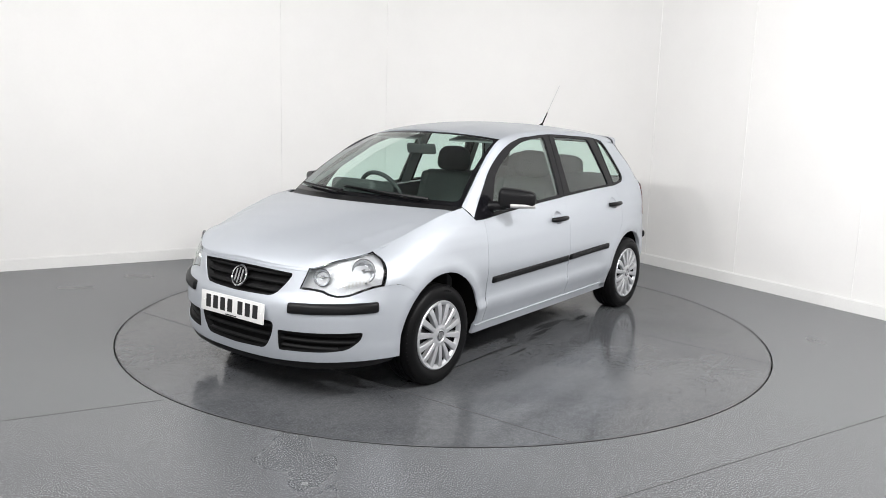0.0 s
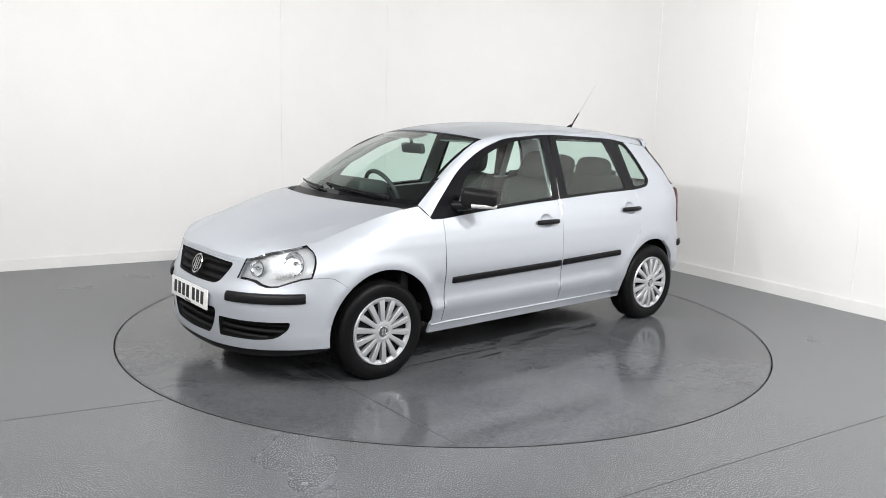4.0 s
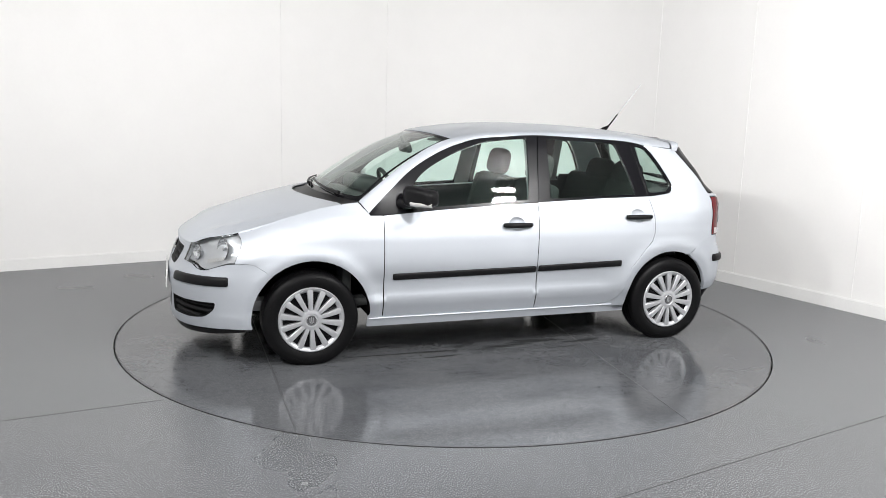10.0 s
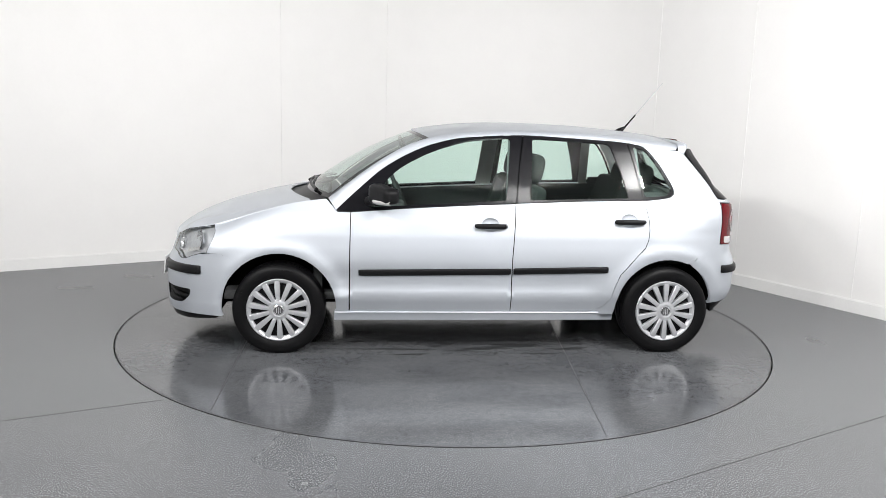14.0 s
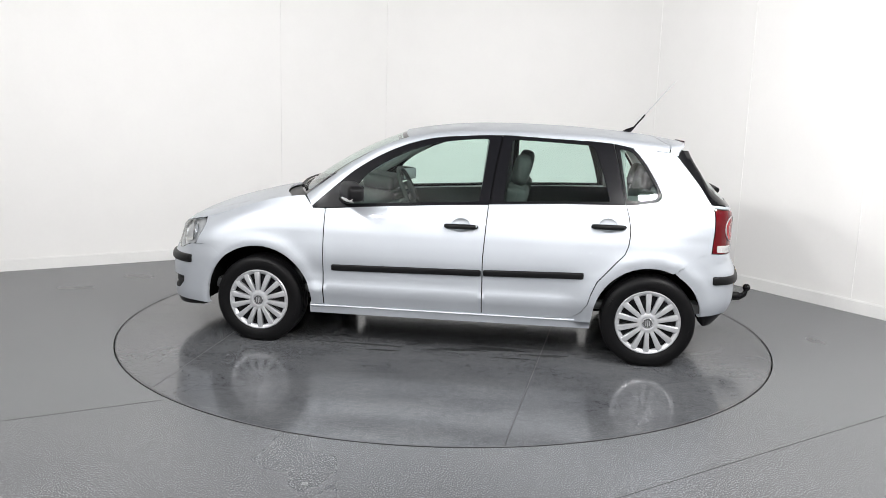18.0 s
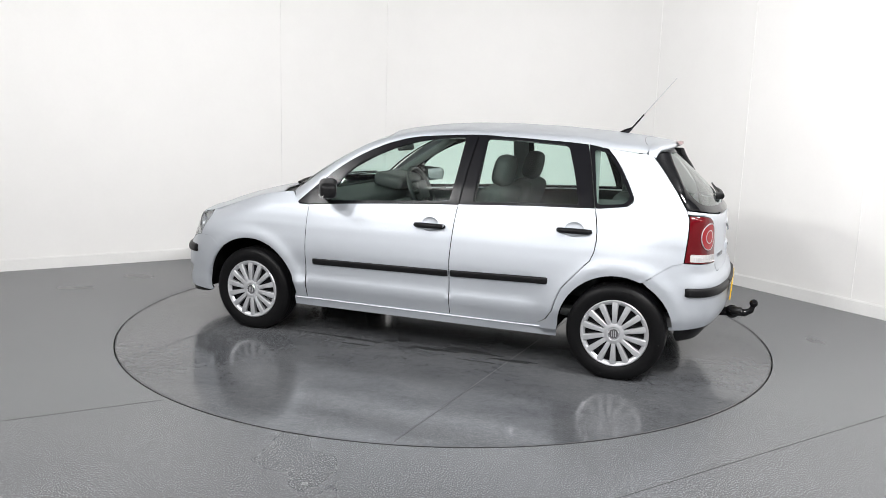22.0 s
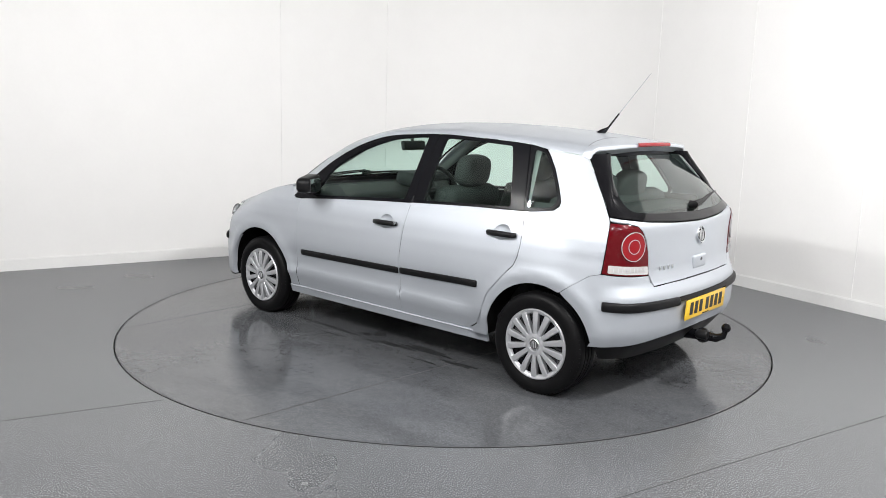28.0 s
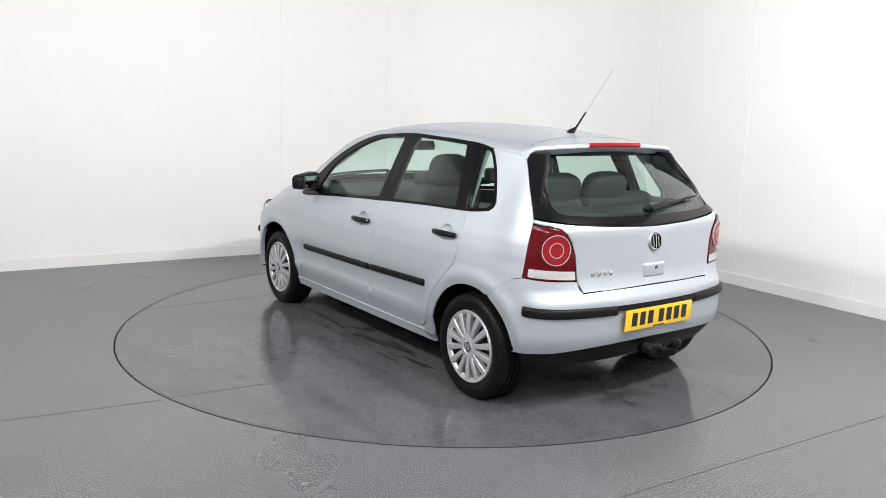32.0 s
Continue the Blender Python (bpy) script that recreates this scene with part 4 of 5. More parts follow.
    both("body_frame", tail, WELL, car, off=-0.016, step=0.05, thick=0.0)
    xs = np.linspace(0.97, 1.58, 30)
    for sign in (1, -1):
        e = np.stack([xs, SHUT_Y(xs), SHUT(xs)], 1)
        rows = [e + np.array([0, dy, -0.022]) for dy in (-0.045, -0.020, -0.004)]
        sheet("wing_flange", [r * np.array([1, sign, 1]) for r in rows], PAINT, car)
    ys = np.linspace(-0.46, 0.46, 31)
    nx = np.interp(np.abs(ys), nose[:, 1], nose[:, 0]) - 0.004
    sheet("front_panel", [np.stack([nx + dx, ys, HOOD_MID(nx) - HOOD_K(nx) * np.abs(ys) ** 2.4 - 0.018], 1) for dx in (-0.05, 0.0, 0.012)], PAINT, car)
    return doors_f, doors_r


def grille_bars(car, name, loop, n, depth, parent, material=GRILLE, thick=0.011):
    """Horizontal slats behind an opening of the bumper, and the dark space behind them."""
    l = np.array(loop)
    z0, z1 = l[:, 1].min(), l[:, 1].max()
    for k in range(n):
        z = z0 + (z1 - z0) * (k + 0.5) / n
        # where the slat's line crosses the opening
        cuts = []
        for i in range(len(l)):
            (a, za), (b, zb) = l[i], l[(i + 1) % len(l)]
            if (za > z) != (zb > z):
                cuts.append(a + (z - za) * (b - a) / (zb - za))
        if len(cuts) < 2:
            continue
        ss = np.linspace(min(cuts) - 0.004, max(cuts) + 0.004, 18)
        rows = [skin_at(ss, np.full(18, z + dz), -depth + do) for dz, do in ((thick, -0.016), (thick * 0.55, 0), (-thick * 0.55, 0), (-thick, -0.016))]
        sheet(name, rows, material, parent)


def build_front(car):
    up = rounded([(-0.383, 0.668), (-0.2, 0.677), (0, 0.680), (0.2, 0.677), (0.383, 0.668), (0.362, 0.634), (0.300, 0.566), (0.262, 0.548), (0, 0.541), (-0.262, 0.548), (-0.300, 0.566), (-0.362, 0.634)], 0.03)
    low = rounded([(-0.303, 0.418), (0.303, 0.418), (0.284, 0.335), (0.238, 0.266), (0, 0.256), (-0.238, 0.266), (-0.284, 0.335)], 0.035)
    fog = rounded([(0.325, 0.378), (0.55, 0.382), (0.785, 0.390), (0.775, 0.350), (0.71, 0.300), (0.60, 0.283), (0.328, 0.272)], [0.01, 0.1, 0.015, 0.04, 0.07, 0.07, 0.012])
    fog_r = [(-s, z) for s, z in fog]
    half = [(q, hood_line(q) - 0.004) for q in (0.0, 0.1, 0.2, 0.3, 0.40, 0.476)] + [(0.4585, 0.655), (0.432, 0.597), (0.52, 0.594), (0.565, 0.588), (0.60, 0.574), (0.65, 0.566), (0.71, 0.572), (0.79, 0.598), (0.85, 0.615), (0.912, 0.621)]
    half += side_pts([(1.60, 0.6235), (1.554, 0.6145), (1.50, 0.5795), (1.463, 0.5515)]) + side_pts([p for p in arc(1.23, 0.285, 0.350, 50, -8, 15)])
    half += side_pts([(1.60, 0.236), (1.70, 0.238)]) + [(0.74, 0.236), (0.55, 0.226), (0.3, 0.215), (0.0, 0.210)]
    loop = half + [(-s, z) for s, z in half[-2:0:-1]]
    bumper = patch("front_bumper", skin_at, loop, PAINT, car, [up, low, fog, fog_r], step=0.03, edge=0.018, thick=0.03, gap=0.0012, label="silver front bumper with a grille opening")
    lip = [(-0.955, 0.250), (-0.74, 0.238), (-0.55, 0.228), (-0.3, 0.217), (0, 0.212), (0.3, 0.217), (0.55, 0.228), (0.74, 0.238), (0.955, 0.250), (0.965, 0.240), (0.955, 0.220), (0.74, 0.200), (0.5, 0.184), (0, 0.172), (-0.5, 0.184), (-0.74, 0.200), (-0.955, 0.220), (-0.965, 0.240)]
    patch("lower_lip", lambda u, v: skin_at(u, v, -0.010), lip, BLACK, car, step=0.03, edge=0.03, thick=0.05, label="black plastic lower lip")
    for nm, l, n in (("upper_grille", up, 3), ("lower_grille", low, 3), ("side_grille", fog, 3), ("side_grille", fog_r, 3)):
        back = patch(nm, lambda u, v: skin_at(u, v, -0.045), shrunk(l, -0.012), GRILLE, car, step=0.05, edge=0.03, thick=0.0, label="black slatted grille")
        patch("grille_frame", lambda u, v: skin_at(u, v, -0.004), shrunk(l, -0.0005), GRILLE, back, [shrunk(l, 0.006)], step=0.03, edge=0.015, thick=0.05)
        grille_bars(car, "slat", shrunk(l, 0.004), n, 0.016, back)
    for sign in (1, -1):
        # padded strips
        l = [(sign * 0.384, 0.474), (sign * 0.866, 0.491), (sign * 0.866, 0.545), (sign * 0.384, 0.528)]
        padded("bumper_strip", l, BLACK, bumper, 0.016, "black plastic rubbing strip")
        headlamp(car, sign)
    # badge: a plain ring and disc
    p = skin_at(np.array([0.0]), np.array([0.625]), 0.0)[0]
    tilt = Matrix.Rotation(radians(-22), 3, "Y")
    badge(car, (float(p[0]) + 0.004, 0, 0.614), 0.060, tilt, 1)
    plate(car, "number_plate", (2.036, 0, 0.452), 1, WHITEPLATE, -4)


def padded(name, corners, material, parent, height, label=""):
    """A strip of padding on the skin with rounded edges; corners: low start, low end, high end, high start."""
    (s0, a0), (s1, a1), (_, b1), (_, b0) = corners
    n = 40
    t = np.concatenate([[0.0, 0.0], np.linspace(0, 1, n) * 0.97 + 0.015, [1.0, 1.0]])
    d = np.minimum(t, 1 - t) * abs(s1 - s0)
    rise = np.sqrt(1 - (1 - np.clip(d / 0.016, 0, 1)) ** 2) * 0.7 + 0.3
    rise[0] = rise[-1] = -0.3
    ease = 0.5 - 0.5 * (0.82 + 0.18 * np.sqrt(1 - (1 - np.clip(d / 0.014, 0, 1)) ** 2))
    s, lo, hi = s0 + (s1 - s0) * t, a0 + (a1 - a0) * t, b0 + (b1 - b0) * t
    rows = []
    for f, o in ((0, -0.3), (0, 0.35), (0.05, 0.68), (0.14, 0.90), (0.28, 1.0), (0.5, 1.04), (0.72, 1.0), (0.86, 0.90), (0.95, 0.68), (1, 0.35), (1, -0.3)):
        z = lo + (hi - lo) * (ease + (1 - 2 * ease) * f)
        rows.append(skin_at(s, z, height * np.where(o < 0, o, np.where(rise < 0, rise, o * rise))))
    return sheet(name, rows, material, parent, label)


def headlamp(car, sign):
    outline = [(0.434, 0.5975), (0.521, 0.5945), (0.565, 0.5885), (0.60, 0.5745), (0.65, 0.5665), (0.71, 0.5725), (0.79, 0.5985), (0.85, 0.6155)] + LAMP_EDGE
    outline += [(s, z) for s, z in zip(LAMP_TOP_S[-2::-1], LAMP_ROOF[-2::-1])] + [(0.457, 0.655)]
    l = [(sign * s, z) for s, z in outline]
    lens = patch("headlight", lambda u, v: lamp_at(u, v, 0.001), l, LENS, car, step=0.03, edge=0.015, thick=0.0, gap=0.0005, label="clear headlight with bright reflectors")
    patch("housing", lambda u, v: lamp_at(u, v, -0.034), shrunk(l, 0.001), REFLECT, lens, step=0.04, edge=0.02, thick=0.0, label="bright reflector housing")
    patch("surround", lambda u, v: lamp_at(u, v, 0.0), l, FRAME, lens, [shrunk(l, 0.0015)], step=0.03, edge=0.005, thick=0.010)
    # two round bowls, each with its rim, a bulb behind a round shield, and a ribbed indicator window below
    for s0, z0, r, d in ((0.806, 0.694, 0.062, -0.020), (0.553, 0.657, 0.045, -0.018)):
        p = lamp_at(np.array([sign * s0]), np.array([z0]), d)[0]
        turn = Matrix.Translation(Vector(p)) @ Vector((0.90, sign * 0.40, 0.10)).normalized().to_track_quat("Y", "Z").to_matrix().to_4x4()
        bowl = [(r, 0.002), (r * 0.965, 0.0045), (r * 0.93, 0.001)] + [(r * f, -0.030 * (1 - f * f)) for f in (0.85, 0.72, 0.58, 0.44, 0.30)] + [(0.012, -0.030), (0.0, -0.030)]
        part("reflector", lathe(bowl, 40), BOWL, lens, "round bright reflector bowl").matrix_local = turn
        part("reflector_rim", lathe([(r + 0.002, 0.001), (r + 0.0005, 0.004), (r - 0.001, 0.001), (r, -0.004)], 40, True), STEEL, lens).matrix_local = turn
        shield = part("bulb_shield", lathe([(0.0, 0.001), (0.007, 0.0), (0.0105, -0.003), (0.012, -0.009), (0.011, -0.028), (0.0, -0.029)], 20), CHROME, lens)
        shield.matrix_local = turn
        part("shield_arm", box((0.0, -0.012, 0.0), (r * 1.5, 0.004, 0.0032), 0.001), STEEL, lens).matrix_local = turn
    for k in range(7):
        s0 = 0.685 + 0.022 * k
        seg = [(sign * s0, 0.608 + 0.004 * k), (sign * (s0 + 0.010), 0.609 + 0.004 * k), (sign * (s0 + 0.010), 0.630 + 0.004 * k), (sign * s0, 0.629 + 0.004 * k)]
        patch("lens_rib", lambda u, v: lamp_at(u, v, -0.018), seg, PALELENS, lens, step=0.02, edge=0.02, thick=0.006)


def badge(car, at, r, tilt, way, category=""):
    """A round emblem, drawn as a plain ring with bars."""
    top = lathe([(r, -0.004), (r, 0.004), (r * 0.93, 0.008), (r * 0.84, 0.006), (r * 0.82, -0.004)], 40, True)
    ob = part("badge", top, CHROME, car, "round chrome emblem ring")
    m = Matrix.Translation(at) @ tilt.to_4x4() @ Matrix.Rotation(radians(-90 * way), 4, "Z")
    ob.matrix_local = m
    disc = part("emblem_disc", lathe([(r * 0.84, 0.0), (r * 0.8, 0.002), (0.0, 0.003)], 32), GLOSS, ob)
    for x0, z0, x1, z1 in ((-0.40, 0.56, -0.40, -0.56), (0.0, 0.70, 0.0, -0.70), (0.40, 0.56, 0.40, -0.56)):
        d = Vector(((x1 - x0) * r, 0, (z1 - z0) * r))
        part("emblem_bar", tube([(x0 * r, 0.004, z0 * r), (x1 * r, 0.004, z1 * r)], r * 0.085, 6), CHROME, ob)
    return ob


def plate(car, name, at, way, material, lean):
    ob = part(name, box((0, 0, 0), (0.008, 0.520, 0.111), 0.003), material, car, ("white" if way > 0 else "yellow") + " number plate with dark bars in place of characters")
    ob.matrix_local = Matrix.Translation(at) @ Matrix.Rotation(radians(lean), 4, "Y")
    w, h = 0.050, 0.079
    y = -0.5 * (7 * w + 5 * 0.011 + 0.034) + w / 2
    for k in range(7):
        part("plate_bar", box((way * 0.0045, y, 0.003), (0.001, w * 0.80, h * 0.9), 0), INK, ob)
        y += w + (0.034 if k == 3 else 0.011)
    part("small_bar", box((way * 0.0045, 0, -0.049), (0.001, 0.09, 0.006), 0), INK, ob)
    for yy in (-0.235, 0.235):
        c = lathe([(0.006, 0.0), (0.005, 0.003), (0.0, 0.0035)], 12)
        s = part("screw_cap", c, material, ob)
        s.matrix_local = Matrix.Translation((way * 0.004, yy, 0.0)) @ Matrix.Rotation(radians(-90 * way), 4, "Z")
    return ob


def build_rear(car):
    gate_low = [(4.470, 0.642), (4.440, 0.700), (4.432, 0.76), (4.425, 0.83), (4.405, 0.89), (4.378, 0.935), (4.343, 0.965), (4.28, 0.977), (4.172, 0.982), (4.164, 1.000), (4.30, 0.990), (4.45, 0.975), (4.65, 0.962), (4.85, 0.955), (S_END, 0.953)]
    right = [(2 * S_END - s, z) for s, z in gate_low[-2::-1]]

    def wrap(u, v, off=0.0):
        u = np.asarray(u, float)
        return skin_at(np.where(u > S_END, u - 2 * S_END, u), v, off)

    bottom = [(2 * S_END - 4.60, 0.645), (S_END, 0.650), (4.60, 0.645)]
    loop = gate_low + right + bottom
    tailgate = patch("tailgate", wrap, loop, PAINT, car, step=0.035, edge=0.022, thick=0.03, gap=0.002, label="silver tailgate")
    # rear window: black border and pane
    g = [(4.166, 1.004), (4.30, 0.994), (4.45, 0.979), (4.65, 0.966), (4.85, 0.959), (S_END, 0.957)]
    top = [(2 * S_END - s, z) for s, z in ((3.951, 1.308), (4.3, 1.318), (4.6, 1.320))] + [(S_END, 1.320), (4.6, 1.320), (4.3, 1.318), (3.951, 1.308)]
    sides = [(4.023, 1.21), (4.099, 1.10)]
    outer = g + [(2 * S_END - s, z) for s, z in g[-2::-1]] + [(2 * S_END - s, z) for s, z in sides[::-1]] + top + sides
    pane = rounded([(4.325, 1.030), (4.55, 1.012), (S_END, 1.004), (2 * S_END - 4.55, 1.012), (2 * S_END - 4.325, 1.030), (2 * S_END - 4.235, 1.17), (2 * S_END - 4.18, 1.288), (S_END, 1.296), (4.18, 1.288), (4.235, 1.17)], [0.06, 0.1, 0.1, 0.1, 0.06, 0.1, 0.03, 0.1, 0.03, 0.1])
    fr = patch("rear_window", wrap, outer, GLOSS, car, [pane], step=0.03, edge=0.02, thick=0.0, gap=0.002, label="rear window with a broad gloss black border")
    patch("window_pane", lambda u, v: wrap(u, v, -0.005), shrunk(pane, -0.004), REARGLASS, fr, step=0.03, edge=0.02, thick=0.0, label="green-tinted rear window pane")
    # roof spoiler
    v = np.linspace(-1, 1, 61)
    a = np.abs(v)

    def across(x0, dx, mid, edge, ye, yl, zl):
        """One line over the spoiler: flat on top, then down its ends."""
        t = np.clip((a - 0.86) / 0.14, 0, 1)
        y = np.where(a < 0.86, ye * a / 0.86, ye + (yl - ye) * np.sin(t * math.pi / 2))
        z = np.where(a < 0.86, mid - (mid - edge) * (a / 0.86) ** 2.3, edge + (zl - edge) * (1 - np.cos(t * math.pi / 2)))
        return np.stack([x0 + dx * a ** 2.6, np.sign(v) * y, z], 1)

    r0 = float(ROOF_MID(-1.354))
    first = across(-1.330, 0.0, r0 + 0.004, 1.348, 0.494, 0.564, 1.290)
    crown = across(-1.405, 0.050, 1.366, 1.350, 0.506, 0.560, 1.290)
    tip = across(-1.462, 0.082, 1.357, 1.338, 0.516, 0.556, 1.296)
    under = tip + np.array([0.006, 0, -0.015])
    inner = across(-1.392, 0.045, 1.306, 1.298, 0.53, 0.564, 1.288)
    sp = sheet("spoiler", [first, (first + crown) / 2 + np.array([0, 0, 0.0015]), crown, (crown + tip) / 2 + np.array([0, 0, 0.002]), tip, under], PAINT, car, "silver roof spoiler over the rear window")
    sheet("spoiler_underside", [under, (under + inner) / 2, inner], PAINT, sp)
    # the joint between spoiler and roof
    ys = np.linspace(-0.495, 0.495, 41)
    xj = -1.262 - 0.055 * (np.abs(ys) / 0.495) ** 3
    seam = roof_at(xj, ys)
    sheet("spoiler_joint", [seam + np.array([dx, 0, dz]) for dx, dz in ((-0.0022, 0.0), (-0.0015, 0.0009), (0.0015, 0.0009), (0.0022, 0.0))], STEEL, sp)
    bl = np.linspace(-0.2, 0.2, 21)
    yb = np.interp(bl, tip[:, 1], tip[:, 0])
    zb = np.interp(bl, tip[:, 1], tip[:, 2])
    rows = [np.stack([yb + dx, bl, zb + dz], 1) for dx, dz in ((0.018, 0.010), (0.004, 0.011), (-0.004, 0.006), (-0.005, -0.006), (0.001, -0.013), (0.02, -0.013))]
    sheet("brake_light", rows, BRIGHTRED, car, "red high brake light in the spoiler")
    # ---- rear bumper
    half = side_pts([(-1.373, 0.5895), (-1.44, 0.6395), (-1.526, 0.6965)]) + [(4.145, 0.7115), (4.31, 0.702), (4.438, 0.698), (4.446, 0.665), (4.468, 0.638), (4.60, 0.643), (S_END, 0.646)]
    low = [(S_END, 0.372), (4.7, 0.366), (4.45, 0.352), (4.25, 0.336)] + side_pts([(-1.535, 0.322)]) + side_pts([p for p in arc(-1.226, 0.285, 0.329, 173, 122, 14)])
    loop = half + [(2 * S_END - s, z) for s, z in half[-2::-1]] + [(2 * S_END - s, z) for s, z in low[:0:-1]] + low
    well = [(2 * S_END - 4.655, 0.428), (4.655, 0.428), (4.655, 0.556), (2 * S_END - 4.655, 0.556)]
    bumper = patch("rear_bumper", wrap, loop, PAINT, car, step=0.03, edge=0.02, thick=0.03, gap=0.0012, label="silver rear bumper")
    val = [(4.128, 0.318), (4.25, 0.331), (4.45, 0.347), (4.7, 0.361), (S_END, 0.367)]
    val += [(2 * S_END - s, z) for s, z in val[-2::-1]]
    val += [(2 * S_END - 4.15, 0.255), (2 * S_END - 4.4, 0.245), (S_END, 0.262), (4.4, 0.245), (4.15, 0.255)]
    patch("rear_valance", lambda u, v: wrap(u, v, -0.012), val, BLACK, car, step=0.03, edge=0.03, thick=0.06, label="black plastic lower valance")
    for sign in (1, -1):
        l = [(sign * 4.160, 0.524), (sign * 4.662, 0.518), (sign * 4.662, 0.566), (sign * 4.160, 0.575)]
        padded("bumper_strip", l, BLACK, bumper, 0.016, "black plastic rubbing strip")
        tail_lamp(car, sign, wrap)
    mid = [(4.650, 0.543), (S_END, 0.543), (2 * S_END - 4.650, 0.543), (2 * S_END - 4.655, 0.566), (S_END, 0.566), (4.655, 0.566)]
    patch("strip_bridge", lambda u, v: wrap(u, v, 0.016), mid, BLACK, bumper, step=0.03, edge=0.03, thick=0.018)
    plate(car, "number_plate", (-1.838, 0, 0.486), -1, YELLOWPLATE, -3)
    p = wrap(np.array([S_END]), np.array([0.872]))[0]
    badge(car, (float(p[0]) - 0.004, 0, 0.872), 0.048, Matrix.Rotation(radians(9), 3, "Y"), -1)
    # grip with its lock
    p = wrap(np.array([S_END]), np.array([0.722]))[0]
    grip = part("tailgate_grip", box((float(p[0]) + 0.004, 0, 0.722), (0.028, 0.165, 0.074), 0.0135, segs=4), PAINT, car, "silver tailgate grip with a lock")
    part("lock", lathe([(0.010, 0), (0.009, 0.004), (0, 0.005)], 16), STEEL, grip).matrix_local = Matrix.Translation((float(p[0]) - 0.009, -0.01, 0.735)) @ Matrix.Rotation(radians(90), 4, "Z")
    # model lettering, as plain bars
    for k in range(4):
        q = wrap(np.array([4.535 + 0.036 * k]), np.array([0.728]), 0.001)[0]
        b = part("letter_bar", box(q, (0.006, 0.026, 0.022), 0.002, Matrix.Rotation(radians(12), 3, "Z")), CHROME, tailgate)
    # rear wiper
    p0, p1 = Vector(wrap(np.array([S_END]), np.array([1.035]), 0.022)[0]), Vector(wrap(np.array([2 * S_END - 4.52]), np.array([1.075]), 0.022)[0])
    wp = part("rear_wiper", tube([p0 + Vector((0.03, 0, 0)), p0, p0.lerp(p1, 0.35) + Vector((-0.014, 0, 0.004)), p0.lerp(p1, 0.7), p1], [0.021, 0.021, 0.013, 0.009, 0.006], 10), BLACK, car, "black rear window wiper")
    part("wiper_blade", tube([p0.lerp(p1, 0.2) + Vector((0.006, 0, -0.004)), p1 + Vector((0.006, -0.05, 0.004))], 0.006, 6), GLOSS, wp)
    # tow bar
    tb = part("tow_bar", tube([(-1.55, 0.0, 0.30), (-1.75, 0.02, 0.300), (-1.87, 0.04, 0.312), (-1.93, 0.035, 0.310), (-1.966, 0.03, 0.328), (-1.976, 0.03, 0.355)], [0.032, 0.030, 0.028, 0.024, 0.019, 0.014], 14), GLOSS, car, "black tow bar with a ball and a socket")
    bm = bmesh.new()
    bmesh.ops.create_uvsphere(bm, u_segments=20, v_segments=12, radius=0.026)
    bmesh.ops.translate(bm, vec=(-1.978, 0.03, 0.376), verts=bm.verts)
    part("tow_ball", bm, GLOSS, tb)
    bm = lathe([(0.0, -0.032), (0.022, -0.032), (0.026, -0.026), (0.026, 0.026), (0.022, 0.032), (0.0, 0.032)], 24)
    part("tow_socket", bm, BLACK, tb).matrix_local = Matrix.Translation((-1.880, 0.115, 0.335)) @ Matrix.Rotation(radians(90), 4, "Z")
    bm = bmesh.new()
    bmesh.ops.create_uvsphere(bm, u_segments=20, v_segments=12, radius=0.043)
    bmesh.ops.translate(bm, vec=(-1.855, 0.04, 0.312), verts=bm.verts)
    part("tow_flange", bm, GLOSS, tb)
    part("tow_bracket", box((-1.86, 0.05, 0.322), (0.05, 0.15, 0.012), 0.003), GLOSS, tb)


